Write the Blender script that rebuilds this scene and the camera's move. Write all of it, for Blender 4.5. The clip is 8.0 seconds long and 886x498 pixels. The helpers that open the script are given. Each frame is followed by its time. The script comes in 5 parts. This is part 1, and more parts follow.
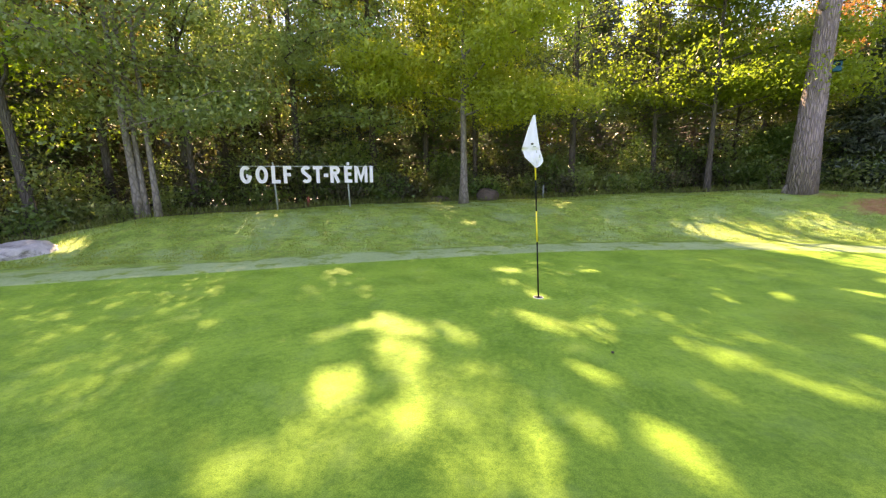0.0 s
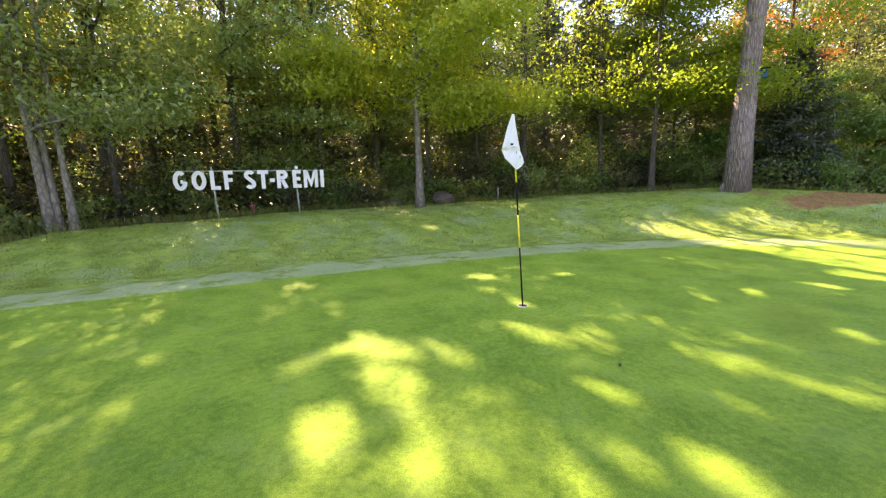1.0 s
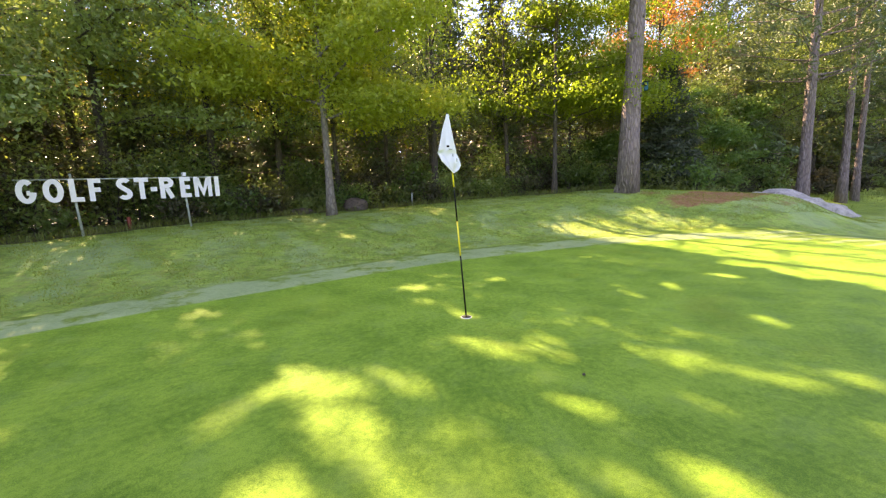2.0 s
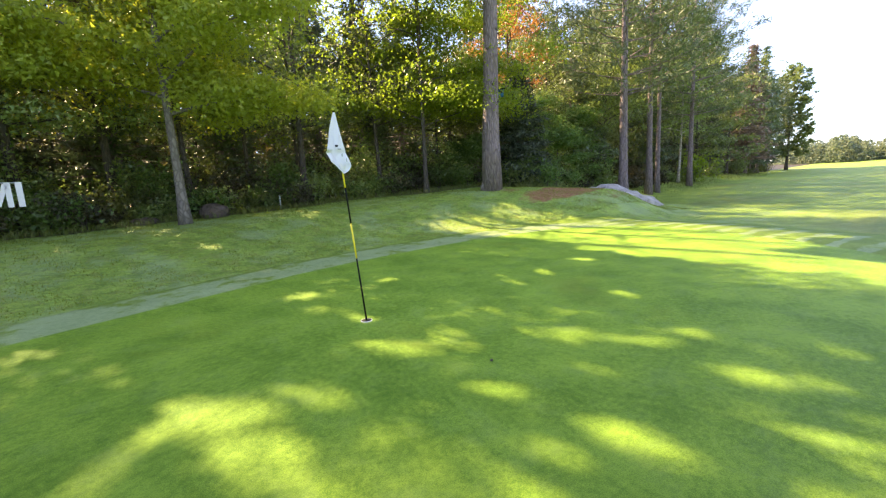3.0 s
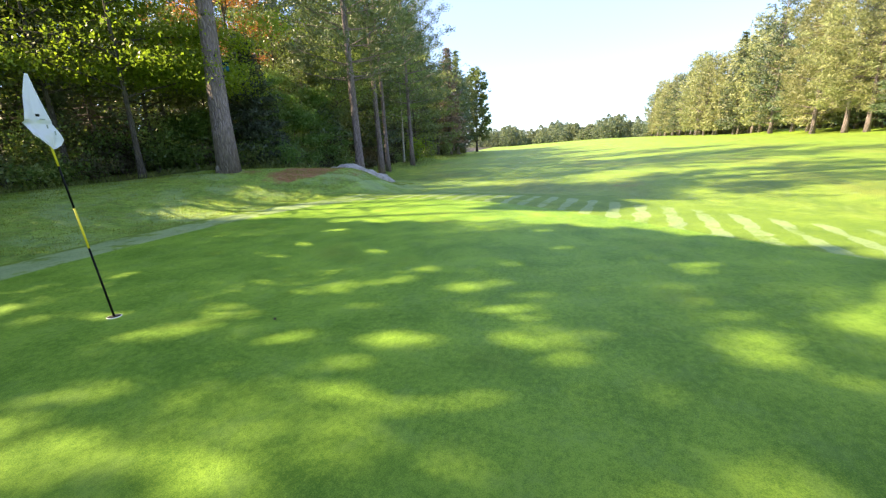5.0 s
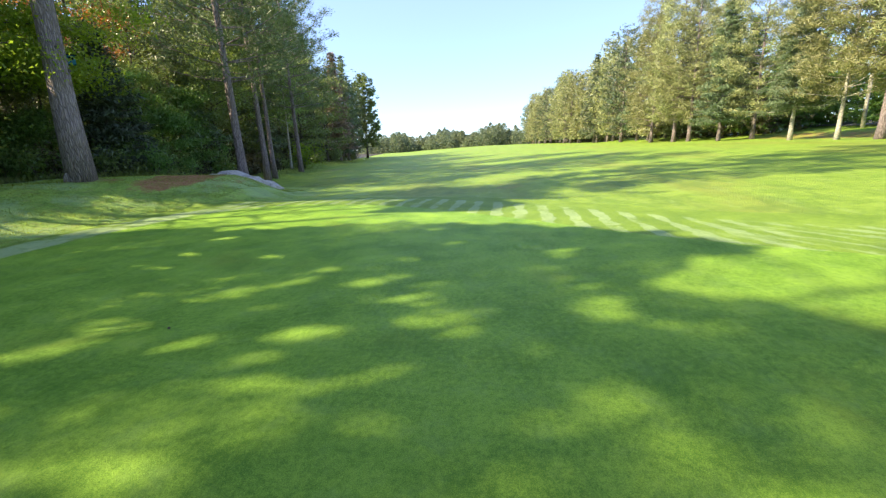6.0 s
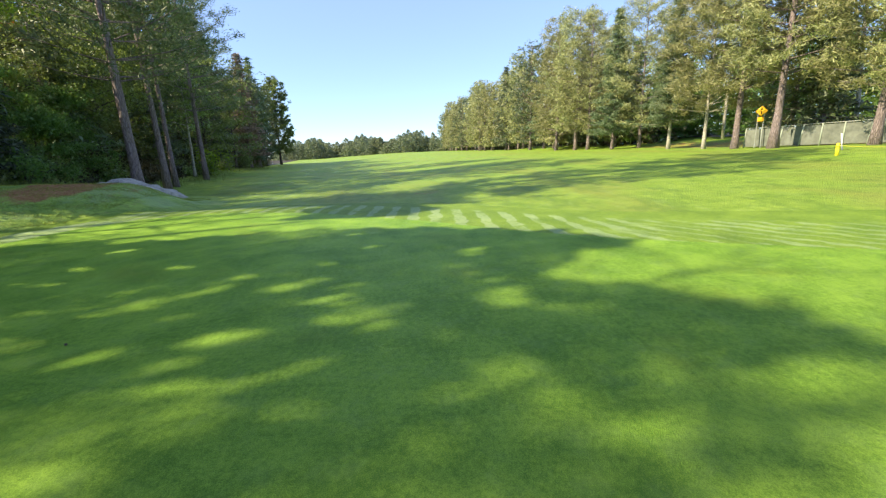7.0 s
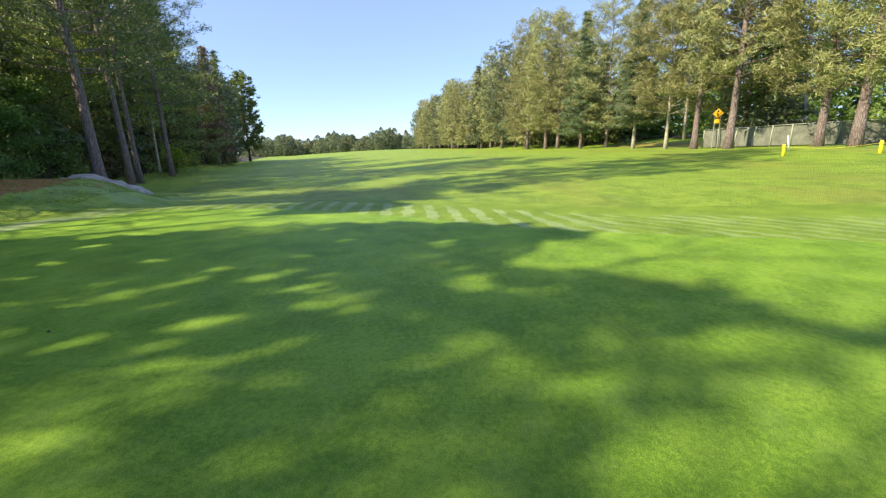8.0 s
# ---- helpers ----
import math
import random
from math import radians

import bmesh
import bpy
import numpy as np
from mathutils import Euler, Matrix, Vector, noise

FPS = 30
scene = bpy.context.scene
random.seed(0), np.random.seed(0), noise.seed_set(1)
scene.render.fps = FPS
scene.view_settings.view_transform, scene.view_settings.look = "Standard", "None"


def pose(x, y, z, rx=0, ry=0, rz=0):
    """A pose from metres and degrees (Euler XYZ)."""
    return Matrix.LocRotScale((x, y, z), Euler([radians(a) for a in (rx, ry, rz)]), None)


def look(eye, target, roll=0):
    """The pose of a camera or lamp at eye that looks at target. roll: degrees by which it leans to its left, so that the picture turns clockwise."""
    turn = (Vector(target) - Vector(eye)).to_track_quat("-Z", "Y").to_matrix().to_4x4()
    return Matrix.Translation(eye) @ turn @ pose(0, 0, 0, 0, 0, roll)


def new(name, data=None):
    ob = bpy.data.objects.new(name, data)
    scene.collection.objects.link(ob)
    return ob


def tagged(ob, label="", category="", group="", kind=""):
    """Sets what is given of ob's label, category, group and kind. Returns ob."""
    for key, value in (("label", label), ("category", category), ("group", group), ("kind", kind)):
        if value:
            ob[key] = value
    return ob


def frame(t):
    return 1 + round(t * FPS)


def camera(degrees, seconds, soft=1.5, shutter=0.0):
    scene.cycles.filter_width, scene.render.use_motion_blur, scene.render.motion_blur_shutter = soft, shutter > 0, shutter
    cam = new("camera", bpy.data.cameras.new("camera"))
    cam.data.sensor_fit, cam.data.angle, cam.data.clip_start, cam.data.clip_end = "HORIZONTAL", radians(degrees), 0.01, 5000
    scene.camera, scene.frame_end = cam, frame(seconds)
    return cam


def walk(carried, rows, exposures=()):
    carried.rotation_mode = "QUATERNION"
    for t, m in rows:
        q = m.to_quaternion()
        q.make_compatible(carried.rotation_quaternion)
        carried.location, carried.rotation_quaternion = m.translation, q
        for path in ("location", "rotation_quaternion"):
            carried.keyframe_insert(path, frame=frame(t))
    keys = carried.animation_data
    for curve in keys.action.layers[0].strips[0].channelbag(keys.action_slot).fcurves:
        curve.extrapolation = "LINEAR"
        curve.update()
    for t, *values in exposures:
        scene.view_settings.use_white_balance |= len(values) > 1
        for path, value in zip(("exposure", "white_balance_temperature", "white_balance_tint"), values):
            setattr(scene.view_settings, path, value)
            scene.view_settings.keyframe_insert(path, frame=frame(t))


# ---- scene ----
cam = camera(93.2, 8.0, soft=1.3)
PATH = [
    (0, (-0.574, -4.913, 1.455), (-0.8, -2.958, 1.103), -0.3),
    (0.5, (-0.715, -4.726, 1.455), (-0.835, -2.761, 1.102), -0.7),
    (1, (-0.952, -4.544, 1.458), (-0.925, -2.574, 1.117), -1.0),
    (2.5, (-1.34, -4.015, 1.455), (-0.599, -2.186, 1.133), -2.2),
    (3, (-1.475, -4.008, 1.457), (-0.448, -2.327, 1.112), -2.6),
    (3.5, (-1.586, -4.065, 1.438), (-0.311, -2.572, 1.058), -2.8),
    (4, (-1.751, -4.199, 1.408), (-0.256, -2.941, 0.981), -2.8),
    (4.5, (-1.899, -4.277, 1.403), (-0.252, -3.24, 0.941), -2.8),
    (6, (-2.383, -4.389, 1.377), (-0.469, -4.052, 0.905), -2.5),
    (6.5, (-2.552, -4.466, 1.368), (-0.61, -4.332, 0.906), -2.4),
    (7, (-2.681, -4.494, 1.384), (-0.734, -4.524, 0.927), -2.2),
    (7.5, (-2.85, -4.485, 1.373), (-0.907, -4.614, 0.915), -2.0),
    (8, (-3.002, -4.519, 1.372), (-1.064, -4.673, 0.902), -1.7),
]
EXPOSURES = [(0.0, 3.30, 7450, 23), (1.0, 3.28, 7450, 23), (2.5, 3.18, 7450, 22), (3.0, 3.0, 6900, 16), (3.5, 2.82, 5950, 4), (4.5, 2.66, 6500, 8), (6.5, 2.05, 5900, 4), (8.0, 1.74, 6050, 5)]
walk(cam, [(t, look(eye, target, roll)) for t, eye, target, roll in PATH], EXPOSURES)

# ---- light: morning sun behind the forest, clear sky ----
SUN_EL = radians(37.0)
SUN_AZ = -0.355                      # from +y, towards +x
SUN_TO = Vector((math.sin(SUN_AZ) * math.cos(SUN_EL), math.cos(SUN_AZ) * math.cos(SUN_EL), math.sin(SUN_EL)))
world = bpy.data.worlds.new("sky")
scene.world = world
world.use_nodes = True
wn = world.node_tree.nodes
sky = wn.new("ShaderNodeTexSky")
sky.sky_type = "NISHITA"
sky.sun_disc = False
sky.sun_elevation = SUN_EL
sky.sun_rotation = SUN_AZ
sky.air_density, sky.dust_density, sky.ozone_density = 0.8, 0.12, 2.0
haze = wn.new("ShaderNodeMix")       # thin even haze over the clear sky
haze.data_type = "RGBA"
haze.inputs[0].default_value = 0.68
haze.inputs[7].default_value = (1.0, 1.13, 1.84, 1)
world.node_tree.links.new(sky.outputs[0], haze.inputs[6])
world.node_tree.links.new(haze.outputs[2], wn["Background"].inputs[0])
wn["Background"].inputs[1].default_value = 0.126
sun_lamp = bpy.data.lights.new("sun", "SUN")
sun_lamp.energy, sun_lamp.angle, sun_lamp.color = 3.05, radians(0.6), (1.0, 0.79, 0.47)
sun = new("sun", sun_lamp)
sun.matrix_world = look(SUN_TO * 60, (0, 0, 0))

# ---- materials ----
def material(name):
    m = bpy.data.materials.new(name)
    m.use_nodes = True
    nt = m.node_tree
    return m, nt, nt.nodes["Principled BSDF"], nt.nodes["Material Output"]


def node(nt, kind, **inputs):
    n = nt.nodes.new(kind)
    for k, v in inputs.items():
        n.inputs[k.replace("_", " ")].default_value = v
    return n


def noise_tex(nt, scale, detail=4.0, rough=0.6, coords=None, stretch=None):
    n = node(nt, "ShaderNodeTexNoise", Scale=scale, Detail=detail, Roughness=rough)
    if coords is None:
        coords = nt.nodes.new("ShaderNodeTexCoord").outputs["Object"]
    if stretch:
        mp = nt.nodes.new("ShaderNodeMapping")
        mp.inputs["Scale"].default_value = stretch
        nt.links.new(coords, mp.inputs[0])
        coords = mp.outputs[0]
    nt.links.new(coords, n.inputs["Vector"])
    return n.outputs["Fac"]


def ramp(nt, fac, stops):
    r = nt.nodes.new("ShaderNodeValToRGB")
    el = r.color_ramp.elements
    while len(el) < len(stops):
        el.new(0.5)
    for e, (p, c) in zip(el, stops):
        e.position = p
        e.color = (*c, 1) if len(c) == 3 else c
    nt.links.new(fac, r.inputs[0])
    return r.outputs[0]


def mixc(nt, fac, a, b, mode="MIX"):
    n = nt.nodes.new("ShaderNodeMix")
    n.data_type, n.blend_type = "RGBA", mode
    for sock, v in ((n.inputs[0], fac), (n.inputs[6], a), (n.inputs[7], b)):
        if isinstance(v, bpy.types.NodeSocket):
            nt.links.new(v, sock)
        elif isinstance(v, (int, float)):
            sock.default_value = v
        else:
            sock.default_value = (*v, 1)
    return n.outputs[2]


def maths(nt, op, a, b=0.0, c=0.0, clamp=False):
    n = nt.nodes.new("ShaderNodeMath")
    n.operation, n.use_clamp = op, clamp
    for i, v in enumerate((a, b, c)):
        if isinstance(v, bpy.types.NodeSocket):
            nt.links.new(v, n.inputs[i])
        else:
            n.inputs[i].default_value = v
    return n.outputs[0]


def step(nt, v, lo, hi):
    n = nt.nodes.new("ShaderNodeMapRange")
    n.interpolation_type = "SMOOTHSTEP"
    nt.links.new(v, n.inputs[0])
    n.inputs[1].default_value, n.inputs[2].default_value = lo, hi
    return n.outputs[0]


def bump(nt, bsdf, height, strength, dist):
    b = nt.nodes.new("ShaderNodeBump")
    b.inputs["Strength"].default_value, b.inputs["Distance"].default_value = strength, dist
    nt.links.new(height, b.inputs["Height"])
    nt.links.new(b.outputs[0], bsdf.inputs["Normal"])


def plain(name, colour, rough=0.6, metal=0.0, vary=0.12, scale=12.0, bumpy=0.15):
    m, nt, b, _ = material(name)
    n = noise_tex(nt, scale, 5)
    n2 = noise_tex(nt, scale * 7, 3)
    lo = tuple(max(0, c * (1 - 2 * vary)) for c in colour)
    hi = tuple(min(1, c * (1 + 1.2 * vary)) for c in colour)
    c = ramp(nt, n, [(0.3, lo), (0.7, hi)])
    c = mixc(nt, maths(nt, "MULTIPLY", n2, 0.25), c, lo)
    nt.links.new(c, b.inputs["Base Color"])
    b.inputs["Roughness"].default_value, b.inputs["Metallic"].default_value = rough, metal
    bump(nt, b, n2, bumpy, 0.004)
    return m


def leaf_material(name, dark, mid, light, through_col, share=0.45, rough=0.38):
    """Leaves: each one its own tint, light passing through it."""
    m, nt, b, out = material(name)
    geo = nt.nodes.new("ShaderNodeNewGeometry")
    info = nt.nodes.new("ShaderNodeObjectInfo")
    c = ramp(nt, geo.outputs["Random Per Island"], [(0.0, dark), (0.5, mid), (1.0, light)])
    big = noise_tex(nt, 0.9, 2, 0.5, geo.outputs["Position"])
    c = mixc(nt, maths(nt, "MULTIPLY", step(nt, big, 0.35, 0.7), 0.45), c, light)
    hs = nt.nodes.new("ShaderNodeHueSaturation")
    nt.links.new(maths(nt, "MULTIPLY_ADD", info.outputs["Random"], 0.03, 0.472), hs.inputs["Hue"])
    nt.links.new(maths(nt, "MULTIPLY_ADD", info.outputs["Random"], 0.5, 0.75), hs.inputs["Value"])
    nt.links.new(c, hs.inputs["Color"])
    nt.links.new(hs.outputs[0], b.inputs["Base Color"])
    b.inputs["Roughness"].default_value = rough
    b.inputs["Specular IOR Level"].default_value = 0.6
    tr = nt.nodes.new("ShaderNodeBsdfTranslucent")
    tc = mixc(nt, 0.5, hs.outputs[0], through_col)
    nt.links.new(tc, tr.inputs[0])
    mx = nt.nodes.new("ShaderNodeMixShader")
    mx.inputs[0].default_value = share
    nt.links.new(b.outputs[0], mx.inputs[1])
    nt.links.new(tr.outputs[0], mx.inputs[2])
    nt.links.new(mx.outputs[0], out.inputs[0])
    return m


def bark_material(name, dark, light, stretch=(9, 9, 1.6), scale=2.2, depth=0.03, moss=(0.16, 0.17, 0.12)):
    m, nt, b, _ = material(name)
    n = noise_tex(nt, scale, 6, 0.65, None, stretch)
    n2 = noise_tex(nt, 1.3, 3)
    v = node(nt, "ShaderNodeTexVoronoi", Scale=scale * 1.5)
    v.feature = "DISTANCE_TO_EDGE"
    mp = nt.nodes.new("ShaderNodeMapping")
    mp.inputs["Scale"].default_value = tuple(s * 0.7 for s in stretch)
    nt.links.new(nt.nodes.new("ShaderNodeTexCoord").outputs["Object"], mp.inputs[0])
    nt.links.new(mp.outputs[0], v.inputs["Vector"])
    plate = step(nt, v.outputs["Distance"], 0.0, 0.22)
    c = ramp(nt, n, [(0.3, dark), (0.7, light)])
    c = mixc(nt, maths(nt, "MULTIPLY_ADD", plate, -0.55, 0.55), c, tuple(x * 0.45 for x in dark))
    c = mixc(nt, maths(nt, "MULTIPLY", step(nt, n2, 0.45, 0.75), 0.3), c, moss)
    nt.links.new(c, b.inputs["Base Color"])
    b.inputs["Roughness"].default_value = 0.9
    bump(nt, b, maths(nt, "ADD", plate, n), 0.8, depth)
    return m


def turf_coords(nt):
    return nt.nodes.new("ShaderNodeNewGeometry").outputs["Position"]


def turf(nt, pos, dark, light, fine=1.0):
    """Mown grass: blades, tufts and broad drifts of tone."""
    a = noise_tex(nt, 150 * fine, 5, 0.8, pos)
    b = noise_tex(nt, 22 * fine, 5, 0.7, pos)
    c = noise_tex(nt, 1.4, 5, 0.65, pos)
    f = maths(nt, "ADD", maths(nt, "MULTIPLY", a, 0.60), maths(nt, "MULTIPLY", b, 0.28))
    f = maths(nt, "ADD", f, maths(nt, "MULTIPLY", c, 0.34))
    return ramp(nt, f, [(0.53, dark), (0.69, light)]), a, b, c


def green_material():
    m, nt, b, _ = material("putting_turf")
    pos = turf_coords(nt)
    col, a, bb, c = turf(nt, pos, (0.108, 0.228, 0.018), (0.310, 0.485, 0.052))
    worn = noise_tex(nt, 0.55, 5, 0.65, pos, (1, 1, 1))
    col = mixc(nt, maths(nt, "MULTIPLY", step(nt, worn, 0.55, 0.72), 0.35), col, (0.250, 0.300, 0.032))
    damp = noise_tex(nt, 2.6, 5, 0.7, pos)
    col = mixc(nt, maths(nt, "MULTIPLY", step(nt, damp, 0.50, 0.66), 0.28), col, (0.230, 0.360, 0.085))
    speck = noise_tex(nt, 9.0, 5, 0.75, pos)
    col = mixc(nt, maths(nt, "MULTIPLY", step(nt, speck, 0.62, 0.74), 0.35), col, (0.080, 0.150, 0.012))
    nt.links.new(col, b.inputs["Base Color"])
    b.inputs["Roughness"].default_value = 0.6
    b.inputs["Specular IOR Level"].default_value = 0.16
    bump(nt, b, maths(nt, "ADD", a, maths(nt, "MULTIPLY", bb, 1.3)), 1.0, 0.012)
    return m


def collar_material():
    """Fringe grey with dew; where mower and wheels crossed, the dew is gone in bars and streaks."""
    m, nt, b, _ = material("dewy_collar")
    pos = turf_coords(nt)
    uv = nt.nodes.new("ShaderNodeUVMap")
    uv.uv_map = "strip"
    sep = nt.nodes.new("ShaderNodeSeparateXYZ")
    nt.links.new(uv.outputs[0], sep.inputs[0])
    s, d = sep.outputs[0], sep.outputs[1]
    base, a, bb, c = turf(nt, pos, (0.110, 0.195, 0.016), (0.230, 0.335, 0.032), 0.8)
    dew, _, _, _ = turf(nt, pos, (0.26, 0.35, 0.150), (0.39, 0.49, 0.25), 0.8)
    wob = noise_tex(nt, 2.2, 4, 0.6, pos)
    # bars where the dew is left, all lying one way, fanning out along the strip
    flat = nt.nodes.new("ShaderNodeSeparateXYZ")
    nt.links.new(pos, flat.inputs[0])
    fan = maths(nt, "MULTIPLY", step(nt, s, 26.0, 35.0), 0.75)
    ph = maths(nt, "SUBTRACT", flat.outputs[1], maths(nt, "MULTIPLY", fan, maths(nt, "SUBTRACT", flat.outputs[0], 4.0)))
    ph = maths(nt, "ADD", maths(nt, "MULTIPLY", ph, 2.0), maths(nt, "MULTIPLY", wob, maths(nt, "ADD", 0.5, maths(nt, "MULTIPLY", fan, 1.6))))
    slow = noise_tex(nt, 0.9, 2, 0.5, pos)
    bar = maths(nt, "ADD", maths(nt, "SINE", maths(nt, "MULTIPLY", ph, 6.283)), maths(nt, "MULTIPLY", maths(nt, "SUBTRACT", slow, 0.5), 2.6))
    bar = step(nt, bar, 0.1, 0.45)
    # thinner broken streaks past the bars
    ph = maths(nt, "SUBTRACT", flat.outputs[1], maths(nt, "MULTIPLY", flat.outputs[0], 0.62))
    ph = maths(nt, "ADD", maths(nt, "MULTIPLY", ph, 2.7), maths(nt, "MULTIPLY", wob, 1.5))
    streak = maths(nt, "ADD", maths(nt, "SINE", maths(nt, "MULTIPLY", ph, 6.283)), maths(nt, "MULTIPLY", maths(nt, "SUBTRACT", slow, 0.5), 3.4))
    bar = mixc(nt, step(nt, s, 27.8, 30.5), bar, step(nt, streak, 0.1, 0.6))
    far = step(nt, s, 16.4, 18.0)
    worn = step(nt, noise_tex(nt, 1.1, 5, 0.7, pos), 0.34, 0.50)
    pat = maths(nt, "MULTIPLY", bar, maths(nt, "MULTIPLY", maths(nt, "SUBTRACT", 1.0, maths(nt, "MULTIPLY", fan, 0.55)), maths(nt, "ADD", 0.2, maths(nt, "MULTIPLY", worn, 0.8))))
    patches = step(nt, noise_tex(nt, 1.6, 5, 0.7, pos), 0.36, 0.50)
    pat = mixc(nt, far, patches, pat)
    edge = maths(nt, "ADD", d, maths(nt, "MULTIPLY", maths(nt, "SUBTRACT", wob, 0.5), 0.7))
    wid = maths(nt, "ADD", maths(nt, "MULTIPLY", far, 1.02), 0.92)
    inside = step(nt, maths(nt, "SUBTRACT", wid, edge), 0.0, 0.16)
    fac = maths(nt, "MULTIPLY", maths(nt, "MULTIPLY", pat, inside), maths(nt, "SUBTRACT", 0.78, maths(nt, "MULTIPLY", far, 0.14)))
    col = mixc(nt, fac, base, dew)
    nt.links.new(col, b.inputs["Base Color"])
    b.inputs["Roughness"].default_value = 0.7
    b.inputs["Specular IOR Level"].default_value = 0.3
    bump(nt, b, maths(nt, "ADD", a, maths(nt, "MULTIPLY", bb, 2.0)), 0.8, 0.012)
    return m


def ground_material():
    """Rough, fairway, woodland floor and bare earth on one sheet, by what grows where."""
    m, nt, b, _ = material("ground_cover")
    pos = turf_coords(nt)
    att = nt.nodes.new("ShaderNodeAttribute")
    att.attribute_name = "cover"
    sep = nt.nodes.new("ShaderNodeSeparateColor")
    nt.links.new(att.outputs["Color"], sep.inputs[0])
    wood, earth, fair = sep.outputs
    rough, a, bb, c = turf(nt, pos, (0.158, 0.275, 0.038), (0.390, 0.545, 0.092), 0.6)
    clump = noise_tex(nt, 4.5, 5, 0.7, pos)
    rough = mixc(nt, maths(nt, "MULTIPLY", step(nt, clump, 0.50, 0.62), 0.5), rough, (0.270, 0.285, 0.085))
    tuft = noise_tex(nt, 3.0, 6, 0.8, pos)
    rough = mixc(nt, maths(nt, "MULTIPLY", step(nt, tuft, 0.50, 0.60), 0.6), rough, (0.110, 0.195, 0.030))
    dewy = noise_tex(nt, 0.8, 4, 0.65, pos)
    rough = mixc(nt, maths(nt, "MULTIPLY", step(nt, dewy, 0.48, 0.62), 0.45), rough, (0.340, 0.460, 0.220))
    fw, _, _, _ = turf(nt, pos, (0.148, 0.255, 0.022), (0.305, 0.420, 0.050), 0.3)
    dry = noise_tex(nt, 0.22, 5, 0.65, pos, (0.5, 1.3, 1))
    fw = mixc(nt, maths(nt, "MULTIPLY", step(nt, dry, 0.45, 0.68), 0.55), fw, (0.250, 0.260, 0.050))
    wet = noise_tex(nt, 0.7, 6, 0.7, pos, (0.6, 1.6, 1))
    fw = mixc(nt, maths(nt, "MULTIPLY", step(nt, wet, 0.50, 0.62), 0.45), fw, (0.095, 0.185, 0.022))
    frost = noise_tex(nt, 1.9, 6, 0.75, pos, (0.5, 2.0, 1))
    fw = mixc(nt, maths(nt, "MULTIPLY", step(nt, frost, 0.54, 0.66), 0.4), fw, (0.300, 0.400, 0.120))
    col = mixc(nt, fair, rough, fw)
    litter = ramp(nt, noise_tex(nt, 14, 6, 0.7, pos), [(0.3, (0.022, 0.018, 0.010)), (0.55, (0.07, 0.05, 0.026)), (0.75, (0.15, 0.095, 0.045))])
    fern = noise_tex(nt, 1.3, 4, 0.6, pos)
    litter = mixc(nt, maths(nt, "MULTIPLY", step(nt, fern, 0.5, 0.65), 0.7), litter, (0.035, 0.07, 0.018))
    jag = maths(nt, "MULTIPLY", maths(nt, "SUBTRACT", noise_tex(nt, 3.0, 5, 0.7, pos), 0.5), 0.9)
    col = mixc(nt, step(nt, maths(nt, "ADD", wood, jag), 0.42, 0.58), col, litter)
    soil = ramp(nt, noise_tex(nt, 7, 6, 0.7, pos), [(0.3, (0.21, 0.105, 0.040)), (0.5, (0.34, 0.18, 0.070)), (0.7, (0.46, 0.29, 0.14))])
    col = mixc(nt, step(nt, maths(nt, "ADD", earth, jag), 0.38, 0.66), col, soil)
    nt.links.new(col, b.inputs["Base Color"])
    b.inputs["Roughness"].default_value = 0.62
    b.inputs["Specular IOR Level"].default_value = 0.25
    bump(nt, b, maths(nt, "ADD", maths(nt, "MULTIPLY", a, 0.6), maths(nt, "MULTIPLY", bb, 2.0)), 0.9, 0.03)
    return m


def rock_material(name, dark, light):
    m, nt, b, _ = material(name)
    n = noise_tex(nt, 1.8, 8, 0.7)
    n2 = noise_tex(nt, 22, 5, 0.7)
    c = ramp(nt, n, [(0.32, dark), (0.62, light)])
    c = mixc(nt, maths(nt, "MULTIPLY", n2, 0.5), c, tuple(x * 0.55 for x in dark))
    lich = noise_tex(nt, 5, 5, 0.7)
    c = mixc(nt, maths(nt, "MULTIPLY", step(nt, lich, 0.58, 0.7), 0.5), c, (0.10, 0.10, 0.075))
    nt.links.new(c, b.inputs["Base Color"])
    b.inputs["Roughness"].default_value = 0.85
    seam = noise_tex(nt, 2.2, 7, 0.75, None, (0.7, 4.5, 3.0))
    c = mixc(nt, maths(nt, "MULTIPLY", step(nt, seam, 0.52, 0.64), 0.7), c, tuple(x * 0.4 for x in dark))
    nt.links.new(c, b.inputs["Base Color"])
    bump(nt, b, maths(nt, "ADD", n, maths(nt, "ADD", maths(nt, "MULTIPLY", n2, 0.4), seam)), 1.0, 0.09)
    return m


MAT_GREEN = green_material()
MAT_COLLAR = collar_material()
MAT_GROUND = ground_material()
MAT_ROCK = rock_material("granite_pale", (0.33, 0.31, 0.29), (0.76, 0.73, 0.69))
MAT_BOULDER = rock_material("granite_brown", (0.075, 0.058, 0.046), (0.20, 0.155, 0.125))
MAT_BARK = bark_material("bark_grey", (0.065, 0.053, 0.044), (0.16, 0.14, 0.12))
MAT_BARK_PINE = bark_material("bark_pine", (0.215, 0.168, 0.176), (0.385, 0.320, 0.338), (6, 6, 0.9), 3.2, 0.045, (0.17, 0.13, 0.125))
MAT_BARK_SMOOTH = bark_material("bark_smooth", (0.15, 0.13, 0.11), (0.30, 0.27, 0.235), (5, 5, 2.5), 2.0, 0.008)
MAT_BARK_BIRCH = bark_material("bark_birch", (0.32, 0.29, 0.25), (0.62, 0.59, 0.54), (2, 2, 7), 2.0, 0.006)
